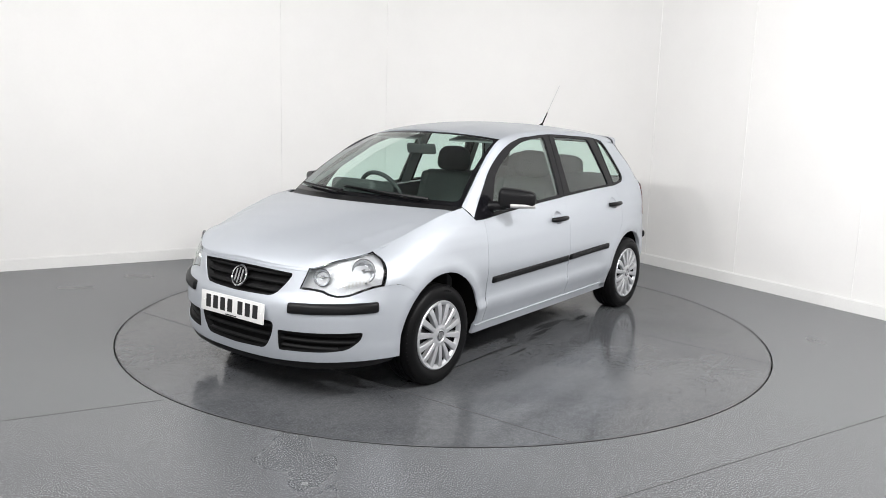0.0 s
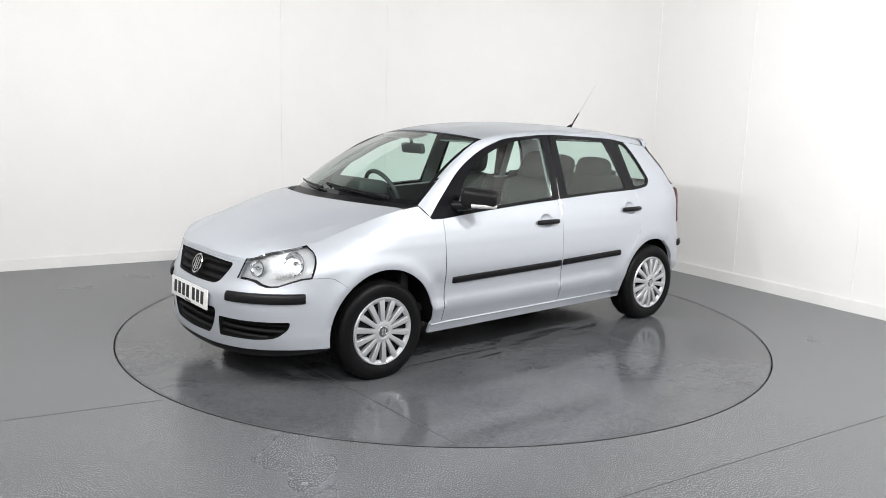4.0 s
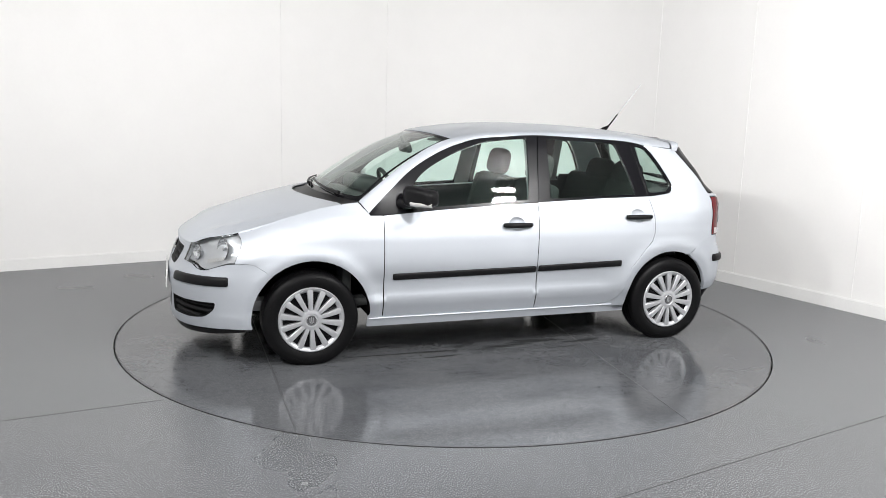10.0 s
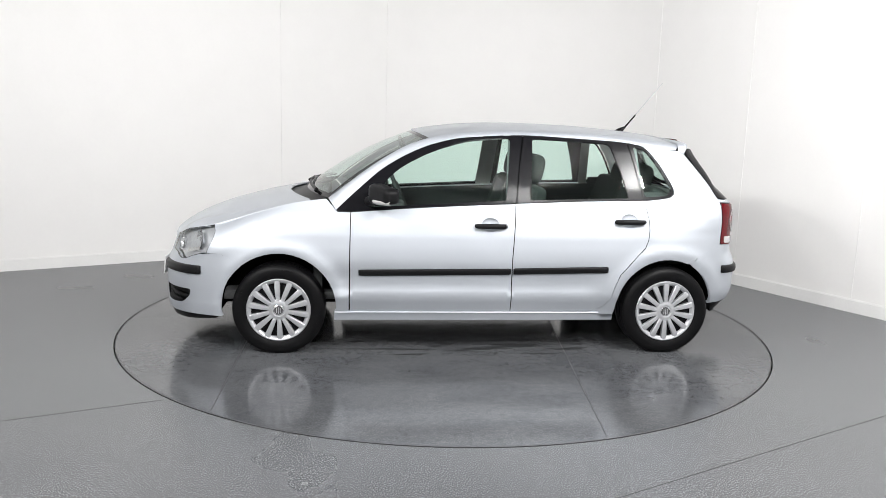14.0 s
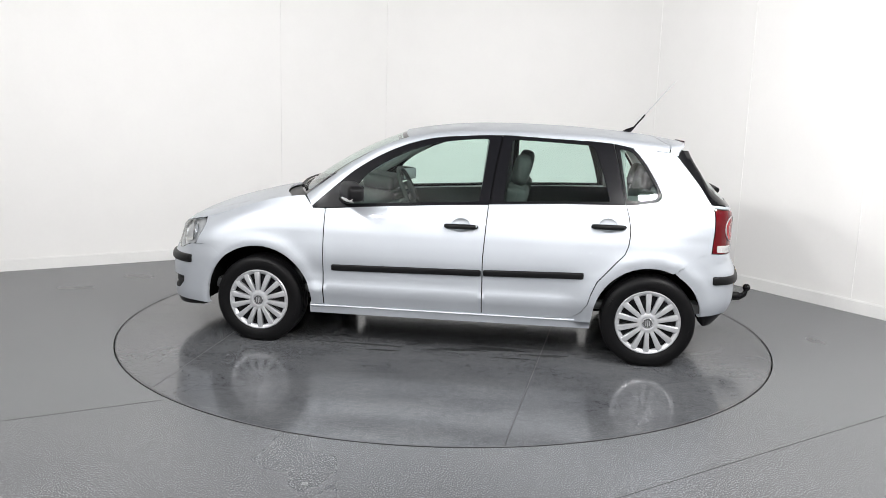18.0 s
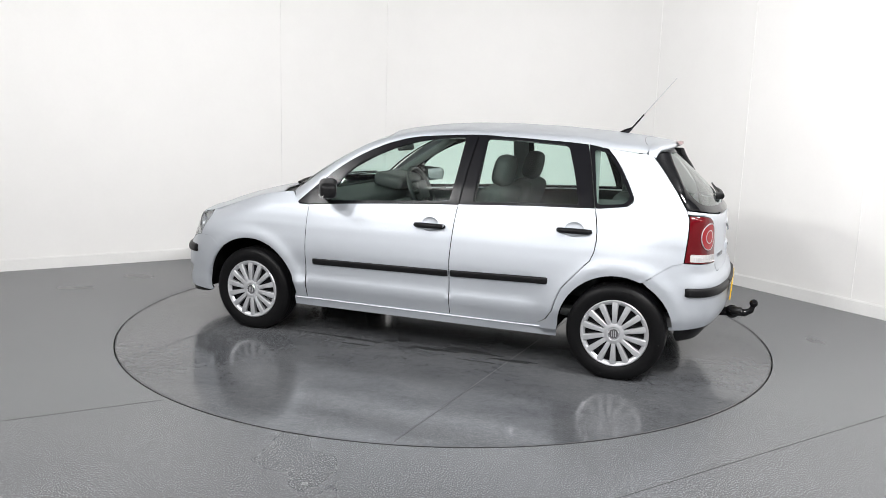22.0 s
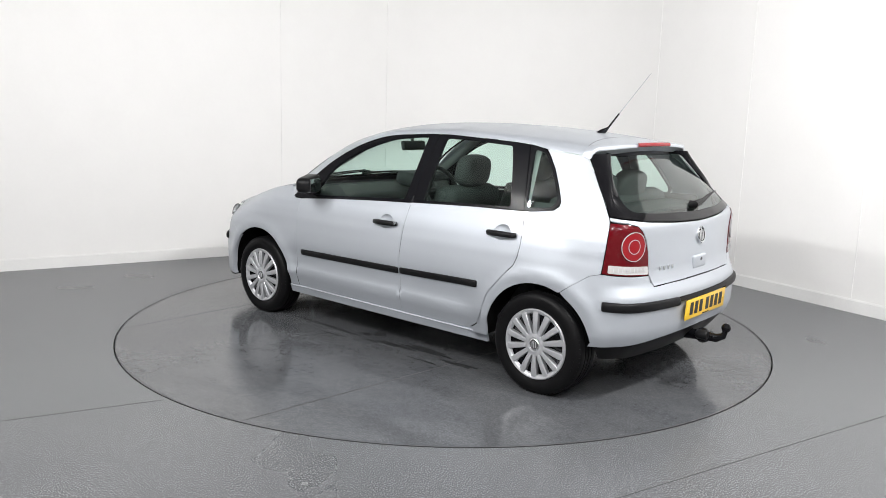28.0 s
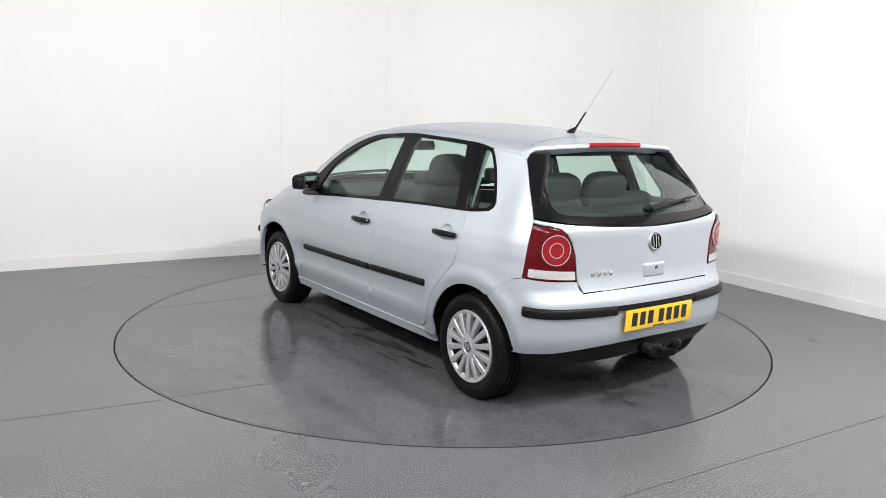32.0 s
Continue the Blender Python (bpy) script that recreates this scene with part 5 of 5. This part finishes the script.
def tail_lamp(car, sign, wrap):
    l = [(4.147, 0.714), (4.31, 0.704), (4.434, 0.700), (4.429, 0.76), (4.421, 0.83), (4.400, 0.888), (4.374, 0.931), (4.340, 0.960), (4.28, 0.972), (4.173, 0.976), (4.163, 0.85)]
    m = [(sign * s, z) for s, z in l]
    lamp = patch("tail_light", lambda u, v: skin_at(u, v, 0.004), m, REDLENS, car, step=0.03, edge=0.02, thick=0.03, gap=0.003, label="dark red tail light with a round inner lens")
    patch("lamp_seal", lambda u, v: skin_at(u, v, -0.001), shrunk(m, -0.002), GLOSS, lamp, [shrunk(m, 0.006)], step=0.03, edge=0.02, thick=0.02)
    white = rounded([(sign * 4.178, 0.722), (sign * 4.424, 0.708), (sign * 4.422, 0.750), (sign * 4.180, 0.763)], 0.008)
    patch("reversing_lens", lambda u, v: skin_at(u, v, 0.0065), white, PALELENS, lamp, step=0.03, edge=0.015, thick=0.004, label="pale ribbed reversing light lens")
    for k in range(9):
        s = 4.205 + k * 0.023
        seg = [(sign * s, 0.726), (sign * (s + 0.004), 0.726), (sign * (s + 0.004), 0.746), (sign * s, 0.746)]
        patch("lens_rib", lambda u, v: skin_at(u, v, 0.0095), seg, REFLECT, lamp, step=0.02, edge=0.02, thick=0.004)
    c, r = (4.316, 0.858), 0.076
    for nm, ro, ri, o, mat in (("lamp_ring", 1.0, 0.955, 0.010, REFLECT), ("round_lens", 0.955, 0.5, 0.008, BRIGHTRED), ("lamp_ring", 0.5, 0.455, 0.010, REFLECT), ("round_lens", 0.455, 0, 0.009, BRIGHTRED)):
        out = [(sign * (c[0] + r * ro * math.cos(t)), c[1] + r * ro * math.sin(t)) for t in np.linspace(0, 2 * math.pi, 33)[:-1]]
        hol = [[(sign * (c[0] + r * ri * math.cos(t)), c[1] + r * ri * math.sin(t)) for t in np.linspace(0, 2 * math.pi, 33)[:-1]]] if ri else []
        patch(nm, lambda u, v: skin_at(u, v, o), out, mat, lamp, hol, step=0.03, edge=0.02, thick=0.006)


def build_side_details(car, doors_f, doors_r):
    for sign, df, dr in ((1, doors_f[0], doors_r[0]), (-1, doors_f[1], doors_r[1])):
        for door, x0, x1, za, zb in ((df, 0.745, -0.207, 0.499, 0.513), (dr, -0.221, -0.832, 0.515, 0.529)):
            s0, s1 = float(sx(x0)), float(sx(x1))
            h = 0.041
            l = [(sign * s0, za), (sign * s1, zb), (sign * s1, zb + h), (sign * s0, za + h)]
            padded("side_moulding", l, BLACK, door, 0.013, "black plastic rubbing strip along the door")
        for door, xc, zc in ((df, -0.070, 0.822), (dr, -0.965, 0.857)):
            s0 = float(sx(xc))
            cup = [(sign * s, z) for s, z in cup_loop(xc, zc, 0.002)]

            def bowl(u, v, s0=s0, zc=zc):
                r2 = ((np.abs(u) - s0) / 0.058) ** 2 + ((v - zc - 0.002) / 0.044) ** 2
                return skin_at(u, v, -0.002 - 0.018 * np.clip(1 - r2, 0, 1) ** 0.7)

            patch("handle_cup", bowl, cup, PAINT, door, step=0.012, edge=0.01, thick=0.0, label="silver finger recess behind the handle")
            a = [skin_at(np.array([sign * (s0 + d)]), np.array([zc + dz]), o)[0] for d, dz, o in ((-0.092, -0.004, 0.005), (-0.080, -0.004, 0.019), (-0.03, -0.003, 0.030), (0.03, -0.003, 0.030), (0.085, -0.004, 0.021), (0.098, -0.004, 0.005))]
            bm = tube(a, [0.013, 0.0155, 0.0165, 0.0165, 0.0155, 0.013], 12)
            hd = part("door_handle", bm, BLACK, door, "black plastic bar door handle")
            if door is df:
                q = skin_at(np.array([sign * (s0 + 0.094)]), np.array([zc]), 0.020)[0]
                part("lock", lathe([(0.009, -0.006), (0.009, 0.006), (0.007, 0.009), (0, 0.009)], 16), CHROME, hd).matrix_local = Matrix.Translation(Vector(q)) @ (Matrix.Rotation(math.pi, 4, "Z") if sign < 0 else Matrix())
        # mirror
        root = Vector(skin_at(np.array([sign * float(sx(0.70))]), np.array([0.960]), 0.0)[0])
        bm = bmesh.new()
        add_box(bm, (0, 0, 0), (0.115, 0.225, 0.128), 0.044, segs=6)
        for v in bm.verts:
            t = (v.co.y + 0.112) / 0.225
            v.co.z = v.co.z * (1.0 - 0.22 * t * t) - 0.010 * t * (v.co.z > 0) + 0.004
            v.co.x = v.co.x * (1.0 - 0.30 * t * t) if v.co.x > 0 else v.co.x
        head = part("door_mirror", bm, BLACK, df, "black plastic door mirror with an indicator strip")
        head.matrix_local = Matrix.Translation((0.598, sign * 0.868, 1.004)) @ Matrix.Rotation(radians(27 * sign), 4, "Z") @ Matrix.Diagonal((1, sign, 1, 1))
        part("mirror_foot", tube([root + Vector((-0.02, -0.02 * sign, -0.01)), root + Vector((-0.02, 0.03 * sign, 0.0)), Vector((0.640, sign * 0.815, 0.962))], [0.036, 0.030, 0.028], 12), BLACK, df)
        part("mirror_glass", box((-0.0565, 0.0, 0.0), (0.004, 0.165, 0.088), 0.0018), MIRROR, head, "mirror glass")
        rows = []
        for zz, xx in ((-0.026, -0.002), (-0.032, 0.004), (-0.042, 0.001), (-0.050, -0.010)):
            rows.append([(0.056 + xx - 0.036 * t ** 3, -0.035 + 0.143 * t + 0.004 * t, zz) for t in np.linspace(0, 1, 12)])
        sheet("indicator", rows, PALELENS, head, "clear indicator lens")
        # wheels and their dark wells
    for (x, yf), cz, rr in ((WHEELS[0], 1.230, 0.350), (WHEELS[1], -1.226, 0.329)):
        for sign in (1, -1):
            bm = bmesh.new()
            ring = arc(cz, 0.285, rr + 0.012, -4, 184, 30)
            rows = [[bm.verts.new((px, sign * yy, pz)) for (px, pz), yy in zip(ring, ys)] for ys in ([float(skin_at(sx(px), max(pz, 0.27))[1]) - 0.020 for px, pz in ring], [0.50] * len(ring))]
            for a, b, c, d in zip(rows[0], rows[0][1:], rows[1][1:], rows[1]):
                bm.faces.new((a, b, c, d))
            bm.faces.new(rows[1])
            bmesh.ops.recalc_face_normals(bm, faces=bm.faces)
            part("wheel_well", bm, WELL, car, "dark wheel well liner")
            build_wheel(car, x, yf, sign)
    # aerial
    base = Vector((-1.120, 0.0, 1.398))
    fin = part("aerial", tube([base + Vector((0.045, 0, 0.004)), base + Vector((0.01, 0, 0.012)), base + Vector((-0.03, 0, 0.042))], [0.012, 0.022, 0.007], 12), GLOSS, car, "black roof aerial with a thin whip")
    part("aerial_foot", tube([base + Vector((-0.028, 0, 0.040)), base + Vector((-0.100, 0, 0.13))], [0.006, 0.005], 8), GLOSS, fin)
    part("aerial_whip", tube([base + Vector((-0.099, 0, 0.129)), base + Vector((-0.193, 0, 0.245)), base + Vector((-0.287, 0, 0.361))], [0.0026, 0.0022, 0.0019], 8), COVER, fin, "thin pale metal whip")
    # windscreen wipers
    for y0, y1, u1 in ((0.52, -0.10, 0.075), (-0.10, -0.60, 0.060)):
        ys = np.linspace(y0, y1, 8)
        us = np.linspace(0.02, u1, 8)
        pts = screen_at(us, ys / 0.70) + np.array([0.012, 0, 0.018])
        w = part("wiper", tube([Vector(p) for p in pts], [0.011, 0.010, 0.008, 0.008, 0.007, 0.006, 0.005, 0.005], 8), BLACK, car, "black windscreen wiper")
        pb = screen_at(np.linspace(u1 * 0.2, u1 + 0.01, 6), np.linspace(y0 * 0.9 + y1 * 0.1, y1 - 0.03, 6) / 0.69) + np.array([0.004, 0, 0.006])
        part("wiper_blade", tube([Vector(p) for p in pb], 0.006, 6), GLOSS, w)
    # underside
    bm = box((0.02, 0, 0.335), (3.3, 1.24, 0.07), 0.03)
    under = part("underbody", bm, UNDER, car, "dark underside of the car")
    for sign in (1, -1):
        part("jacking_point", tube([(0.0, sign * 0.715, 0.232), (-0.25, sign * 0.715, 0.228), (-0.40, sign * 0.715, 0.219), (-0.46, sign * 0.715, 0.219), (-0.47, sign * 0.715, 0.232)], [0.006, 0.010, 0.014, 0.014, 0.010], 8), WELL, under)


SPOKES = 14


def build_wheel(car, x, yf, sign):
    """A wheel with its face at yf; the wheel's own y axis points outward."""
    rim = part("wheel", lathe([(0.190, -0.030), (0.176, -0.045), (0.160, -0.10), (0.178, -0.165), (0.182, -0.168), (0.150, -0.11), (0.10, -0.055), (0.0, -0.050)], 48), STEEL, car, "wheel with a silver many-spoked cover")
    rim.matrix_local = Matrix.Translation((x, sign * yf, HUB_Z)) @ (Matrix.Rotation(math.pi, 4, "Z") if sign < 0 else Matrix()) @ Matrix.Rotation(radians(3.0 if x > 0 else 1.0), 4, "Y")
    R = TYRE_R
    prof = [(0.180, -0.022), (0.186, -0.010), (0.200, -0.001), (0.225, 0.008), (0.243, 0.009), (0.262, 0.004), (R - 0.009, -0.006), (R - 0.003, -0.014), (R, -0.026), (R, -0.052), (R - 0.007, -0.053), (R - 0.007, -0.060), (R, -0.061),
            (R + 0.0005, -0.082), (R - 0.007, -0.083), (R - 0.007, -0.090), (R + 0.0005, -0.091), (R, -0.112), (R - 0.007, -0.113), (R - 0.007, -0.120), (R, -0.121), (R, -0.148), (R - 0.003, -0.158), (R - 0.009, -0.166), (0.243, -0.182), (0.200, -0.172), (0.180, -0.152)]
    bm = lathe(prof, 96)
    lean = radians(3.0 if x > 0 else 1.0)
    for v in bm.verts:
        # the loaded tyre flattens and bulges where it stands
        z = v.co.z * math.cos(lean) - v.co.x * math.sin(lean)
        if z < 1e-4 - HUB_Z:
            v.co.z += 1e-4 - HUB_Z - z
    tyre = part("tyre", bm, RUBBER, rim, "black rubber tyre")
    # sipes across the shoulder
    bm = bmesh.new()
    for k in range(72):
        a = 2 * math.pi * k / 72
        t = Matrix.Rotation(-a, 3, "Y")
        add_box(bm, t @ Vector((0.2740, -0.017, 0)), (0.014, 0.022, 0.004), 0, t)
    part("tread_block", bm, RUBBER, rim)
    # writing on the sidewall that cannot be read, as plain bars
    for a0 in (100, 190, 285, 20):
        for k in range(4):
            a = radians(a0 + 4.2 * k)
            t = Matrix.Rotation(-a, 3, "Y")
            part("sidewall_bar", box(t @ Vector((0.252, 0.0078, 0)), (0.009, 0.002, 0.010), 0, t), RUBBER, rim)
    part("cover_ring", lathe([(0.196, -0.012), (0.197, 0.000), (0.192, 0.006), (0.182, 0.004), (0.172, -0.004), (0.168, -0.012)], 72, True), COVER, rim)
    part("cover_hub", lathe([(0.066, -0.012), (0.064, 0.003), (0.056, 0.007), (0.040, 0.008), (0.036, 0.004), (0.0, 0.004)], 48), COVER, rim)
    part("cover_back", lathe([(0.185, -0.020), (0.12, -0.026), (0.0, -0.022)], 48), GLOSS, rim)
    spoke = None
    for k in range(SPOKES):
        if spoke is None:
            bm = bmesh.new()
            rows = []
            for r, w, y in ((0.050, 0.0120, 0.004), (0.075, 0.0128, 0.0075), (0.12, 0.0150, 0.0085), (0.160, 0.0172, 0.007), (0.186, 0.0185, 0.003)):
                rows.append([bm.verts.new((r, yy, zz)) for zz, yy in ((-w, -0.020), (-w, y - 0.003), (-w * 0.8, y), (0, y + 0.0012), (w * 0.8, y), (w, y - 0.003), (w, -0.020))])
            for a, b in zip(rows, rows[1:]):
                for i in range(6):
                    bm.faces.new((a[i], a[i + 1], b[i + 1], b[i]))
            bmesh.ops.recalc_face_normals(bm, faces=bm.faces)
            spoke = part("spoke", bm, COVER, rim)
        else:
            o = new("spoke", spoke.data)
            o.parent = rim
        (spoke if k == 0 else o).matrix_local = Matrix.Rotation(radians(90 + 360 / SPOKES * k), 4, "Y")
    b = part("cover_badge", lathe([(0.031, 0.004), (0.031, 0.008), (0.028, 0.010), (0.026, 0.008), (0.0, 0.008)], 32), CHROME, rim, "round emblem on the wheel cover")
    part("emblem_disc", lathe([(0.026, 0.0085), (0.0, 0.009)], 24), STEEL, rim)
    for x0, z0, x1, z1 in ((-0.011, 0.016, -0.011, -0.016), (0.0, 0.020, 0.0, -0.020), (0.011, 0.016, 0.011, -0.016)):
        part("emblem_bar", tube([(x0, 0.0095, z0), (x1, 0.0095, z1)], 0.0026, 6), COVER, rim)
    return rim


def soft_block(centre, size, bevel, lean=0.0, segs=4):
    return box(centre, size, bevel, Matrix.Rotation(radians(lean), 3, "Y"), segs)


def head_rest(centre, size, lean):
    """A padded headrest: a soft block whose outline is rounded to an oval."""
    bm = bmesh.new()
    bmesh.ops.create_uvsphere(bm, u_segments=28, v_segments=18, radius=1.0)
    turn = Matrix.Rotation(radians(lean), 3, "Y")
    for v in bm.verts:
        p = Vector([math.copysign(abs(c) ** 0.62, c) for c in v.co])
        v.co = turn @ Vector((p.x * size[0] / 2, p.y * size[1] / 2 * (1 - 0.06 * p.z), p.z * size[2] / 2)) + Vector(centre)
    return bm


def build_cabin(car):
    # floor, bulkhead and lining
    part("cabin_floor", box((-0.15, 0, 0.345), (2.5, 1.36, 0.05), 0.02), CABIN, car)
    part("bulkhead", box((1.00, 0, 0.62), (0.06, 1.36, 0.66), 0.02), CABIN, car)
    # headlining below the roof
    ys = np.linspace(-0.96, 0.96, 21)
    rows = []
    for x in np.linspace(0.28, -1.34, 16):
        ye = float(edge_at(x)[0])
        rows.append(roof_at(np.full(21, x), ys * ye) - np.array([0, 0, 0.022]))
    sheet("headlining", rows, PALECABIN, car, "pale grey headlining")
    for sign in (1, -1):
        # door cards
        rows = []
        for z in (0.30, 0.45, 0.62, 0.75, 0.86, 0.925):
            x = np.linspace(0.84, -0.83, 24) if z < 0.62 else np.linspace(0.84, -1.10, 24)
            top = np.array([belt(v) - 0.012 for v in x])
            zz = np.minimum(z + (top - 0.925) * (z - 0.3) / 0.625, top)
            p = skin_at(sx(x), zz, -0.055 - (0.02 if 0.4 < z < 0.8 else 0.0))
            p[:, 1] *= sign
            rows.append(p)
        sheet("door_card", rows, CABIN, car, "dark grey inner door trim")
        # inner faces of the pillars
        for x0, x1 in ((-0.205, -0.325), (-0.985, -1.055)):
            rows = []
            for z in np.linspace(0.95, 1.37, 8):
                x = np.linspace(x0, x1, 5) - 0.06 * (1.37 - z) / 0.4 * (-1 if x0 > -0.5 else 1) * 0.5
                p = skin_at(sx(x), np.full(5, z), -0.030)
                p[:, 1] *= sign
                rows.append(p)
            sheet("pillar_trim", rows, PALECABIN, car, "grey inner pillar trim")
        rows = []
        for z in (0.66, 0.80, 0.99, 1.03):
            x = np.linspace(-1.08, -1.50, 10)
            p = skin_at(sx(x), np.full(10, z), -0.07)
            p[:, 1] *= sign
            rows.append(p)
        sheet("boot_trim", rows, CABIN, car)
        rows = []
        for k in range(14):
            t = k / 13
            a = np.array([0.89 - 0.58 * t, sign * (0.665 - 0.14 * t), 0.985 + 0.335 * t])
            b = np.array([0.83 - 0.58 * t, sign * (0.69 - 0.145 * t), 0.96 + 0.335 * t])
            rows.append([a, (a + b) / 2 + np.array([-0.012, -0.012 * sign, -0.006]), b])
        sheet("pillar_trim", rows, PALECABIN, car)
    # dashboard
    bm = bmesh.new()
    add_box(bm, (0.80, 0, 0.86), (0.46, 1.30, 0.20), 0.06, segs=4)
    for v in bm.verts:
        if v.co.z > 0.86:
            v.co.z += 0.045 * step_up(v.co.x, 0.55, 0.95) - 0.05 * abs(v.co.y) / 0.65
        if v.co.x > 0.80:
            v.co.x -= 0.17 * (abs(v.co.y) / 0.65) ** 2
    dash = part("dashboard", bm, CABIN, car, "dark grey dashboard")
    part("instrument_hood", soft_block((0.66, -0.34, 0.985), (0.24, 0.40, 0.11), 0.05, -8), CABIN, dash)
    part("console", soft_block((0.50, 0, 0.66), (0.26, 0.24, 0.40), 0.04, 18), CABIN, dash)
    # steering wheel
    c = Vector((0.46, -0.34, 0.912))
    turn = Matrix.Rotation(radians(-66), 3, "Y")
    pts = [c + turn @ Vector((0.185 * math.cos(t), 0.185 * math.sin(t), 0)) for t in np.linspace(0, 2 * math.pi, 41)]
    st = part("steering_wheel", tube(pts, 0.0155, 10), CABIN, car, "black three-spoke steering wheel")
    part("wheel_hub", box(c, (0.15, 0.17, 0.05), 0.02, turn, 3), CABIN, st)
    for a in (0, 90, 180):
        t = radians(a + 90)
        part("wheel_spoke", tube([c, c + turn @ Vector((0.18 * math.cos(t), 0.18 * math.sin(t), 0))], [0.028, 0.018], 8), CABIN, st)
    part("steering_column", tube([c + turn @ Vector((0, 0, -0.01)), c + Vector((0.26, 0, -0.11))], 0.035, 10), CABIN, st)
    # front seats
    for y in (0.36, -0.36):
        seat = part("front_seat", soft_block((-0.02, y, 0.50), (0.50, 0.50, 0.17), 0.07, -6), CLOTH, car, "dark cloth front seat with a headrest")
        part("backrest", soft_block((-0.325, y, 0.775), (0.15, 0.49, 0.58), 0.065, -17), CLOTH, seat)
        for s in (0.215, -0.215):
            part("side_bolster", soft_block((-0.295, y + s, 0.80), (0.10, 0.085, 0.50), 0.04, -17), CLOTH, seat)
        part("headrest", head_rest((-0.415, y, 1.150), (0.115, 0.285, 0.200), -12), CLOTH, seat)
        for s in (0.06, -0.06):
            part("headrest_post", tube([(-0.39, y + s, 1.00), (-0.415, y + s, 1.12)], 0.007, 8), CHROME, seat)
    # rear bench
    bench = part("rear_seat", soft_block((-0.86, 0, 0.52), (0.50, 1.24, 0.17), 0.07, -6), CLOTH, car, "dark cloth rear bench with headrests")
    for y, w in ((0.31, 0.60), (-0.31, 0.60)):
        part("backrest", soft_block((-1.13, y, 0.80), (0.14, w, 0.54), 0.06, -20), CLOTH, bench)
    for y in (0.19, -0.19):
        part("headrest", head_rest((-1.215, y, 1.095), (0.115, 0.33, 0.19), -14), CLOTH, bench)
    part("parcel_shelf", box((-1.39, 0, 0.985), (0.30, 1.12, 0.025), 0.008), CABIN, car, "dark parcel shelf behind the rear seats")
    part("boot_floor", box((-1.38, 0, 0.56), (0.42, 1.1, 0.04), 0.01), CABIN, car)
    rows = [[skin_at(np.array([s if s < S_END else s - 2 * S_END]), np.array([z]), -0.06)[0] for s in np.linspace(4.30, 2 * S_END - 4.30, 15)] for z in (0.62, 0.80, 0.97)]
    sheet("tailgate_trim", rows, CABIN, car)
    # inner mirror and sun visors
    mir = part("inner_mirror", soft_block((0.450, 0.0, 1.262), (0.035, 0.235, 0.068), 0.016, 14, 3), CABIN, car, "dark inner rear-view mirror")
    part("mirror_stalk", tube([(0.455, 0, 1.275), (0.475, 0, 1.338)], 0.012, 8), CABIN, mir)
    for y in (0.33, -0.33):
        part("sun_visor", soft_block((0.275, y, 1.334), (0.12, 0.38, 0.012), 0.005, 12, 2), PALECABIN, car)


car = tagged(new("car"), "silver five-door hatchback car with black trim, on a turntable", "car")
doors_front, doors_rear = build_shell(car)
build_front(car)
build_rear(car)
build_side_details(car, doors_front, doors_rear)
build_cabin(car)


# ---------------------------------------------------------------- what moves
def turned(t):
    """The heading of car and turntable, in degrees."""
    u = (t - 16.0) / 16.0
    return 179.316 - 53.497 * u + 0.119 * u * u - 0.228 * u ** 3


def motions():
    times = [k * 2.0 for k in range(17)]
    walk(turntable, [(t, pose(DISC.x, DISC.y, 0, 0, 0, turned(t))) for t in times])
    walk(car, [(t, pose(DISC.x, DISC.y, 0, 0, 0, turned(t)) @ pose(-0.1233, 0.0157, 0.001)) for t in times])


motions()
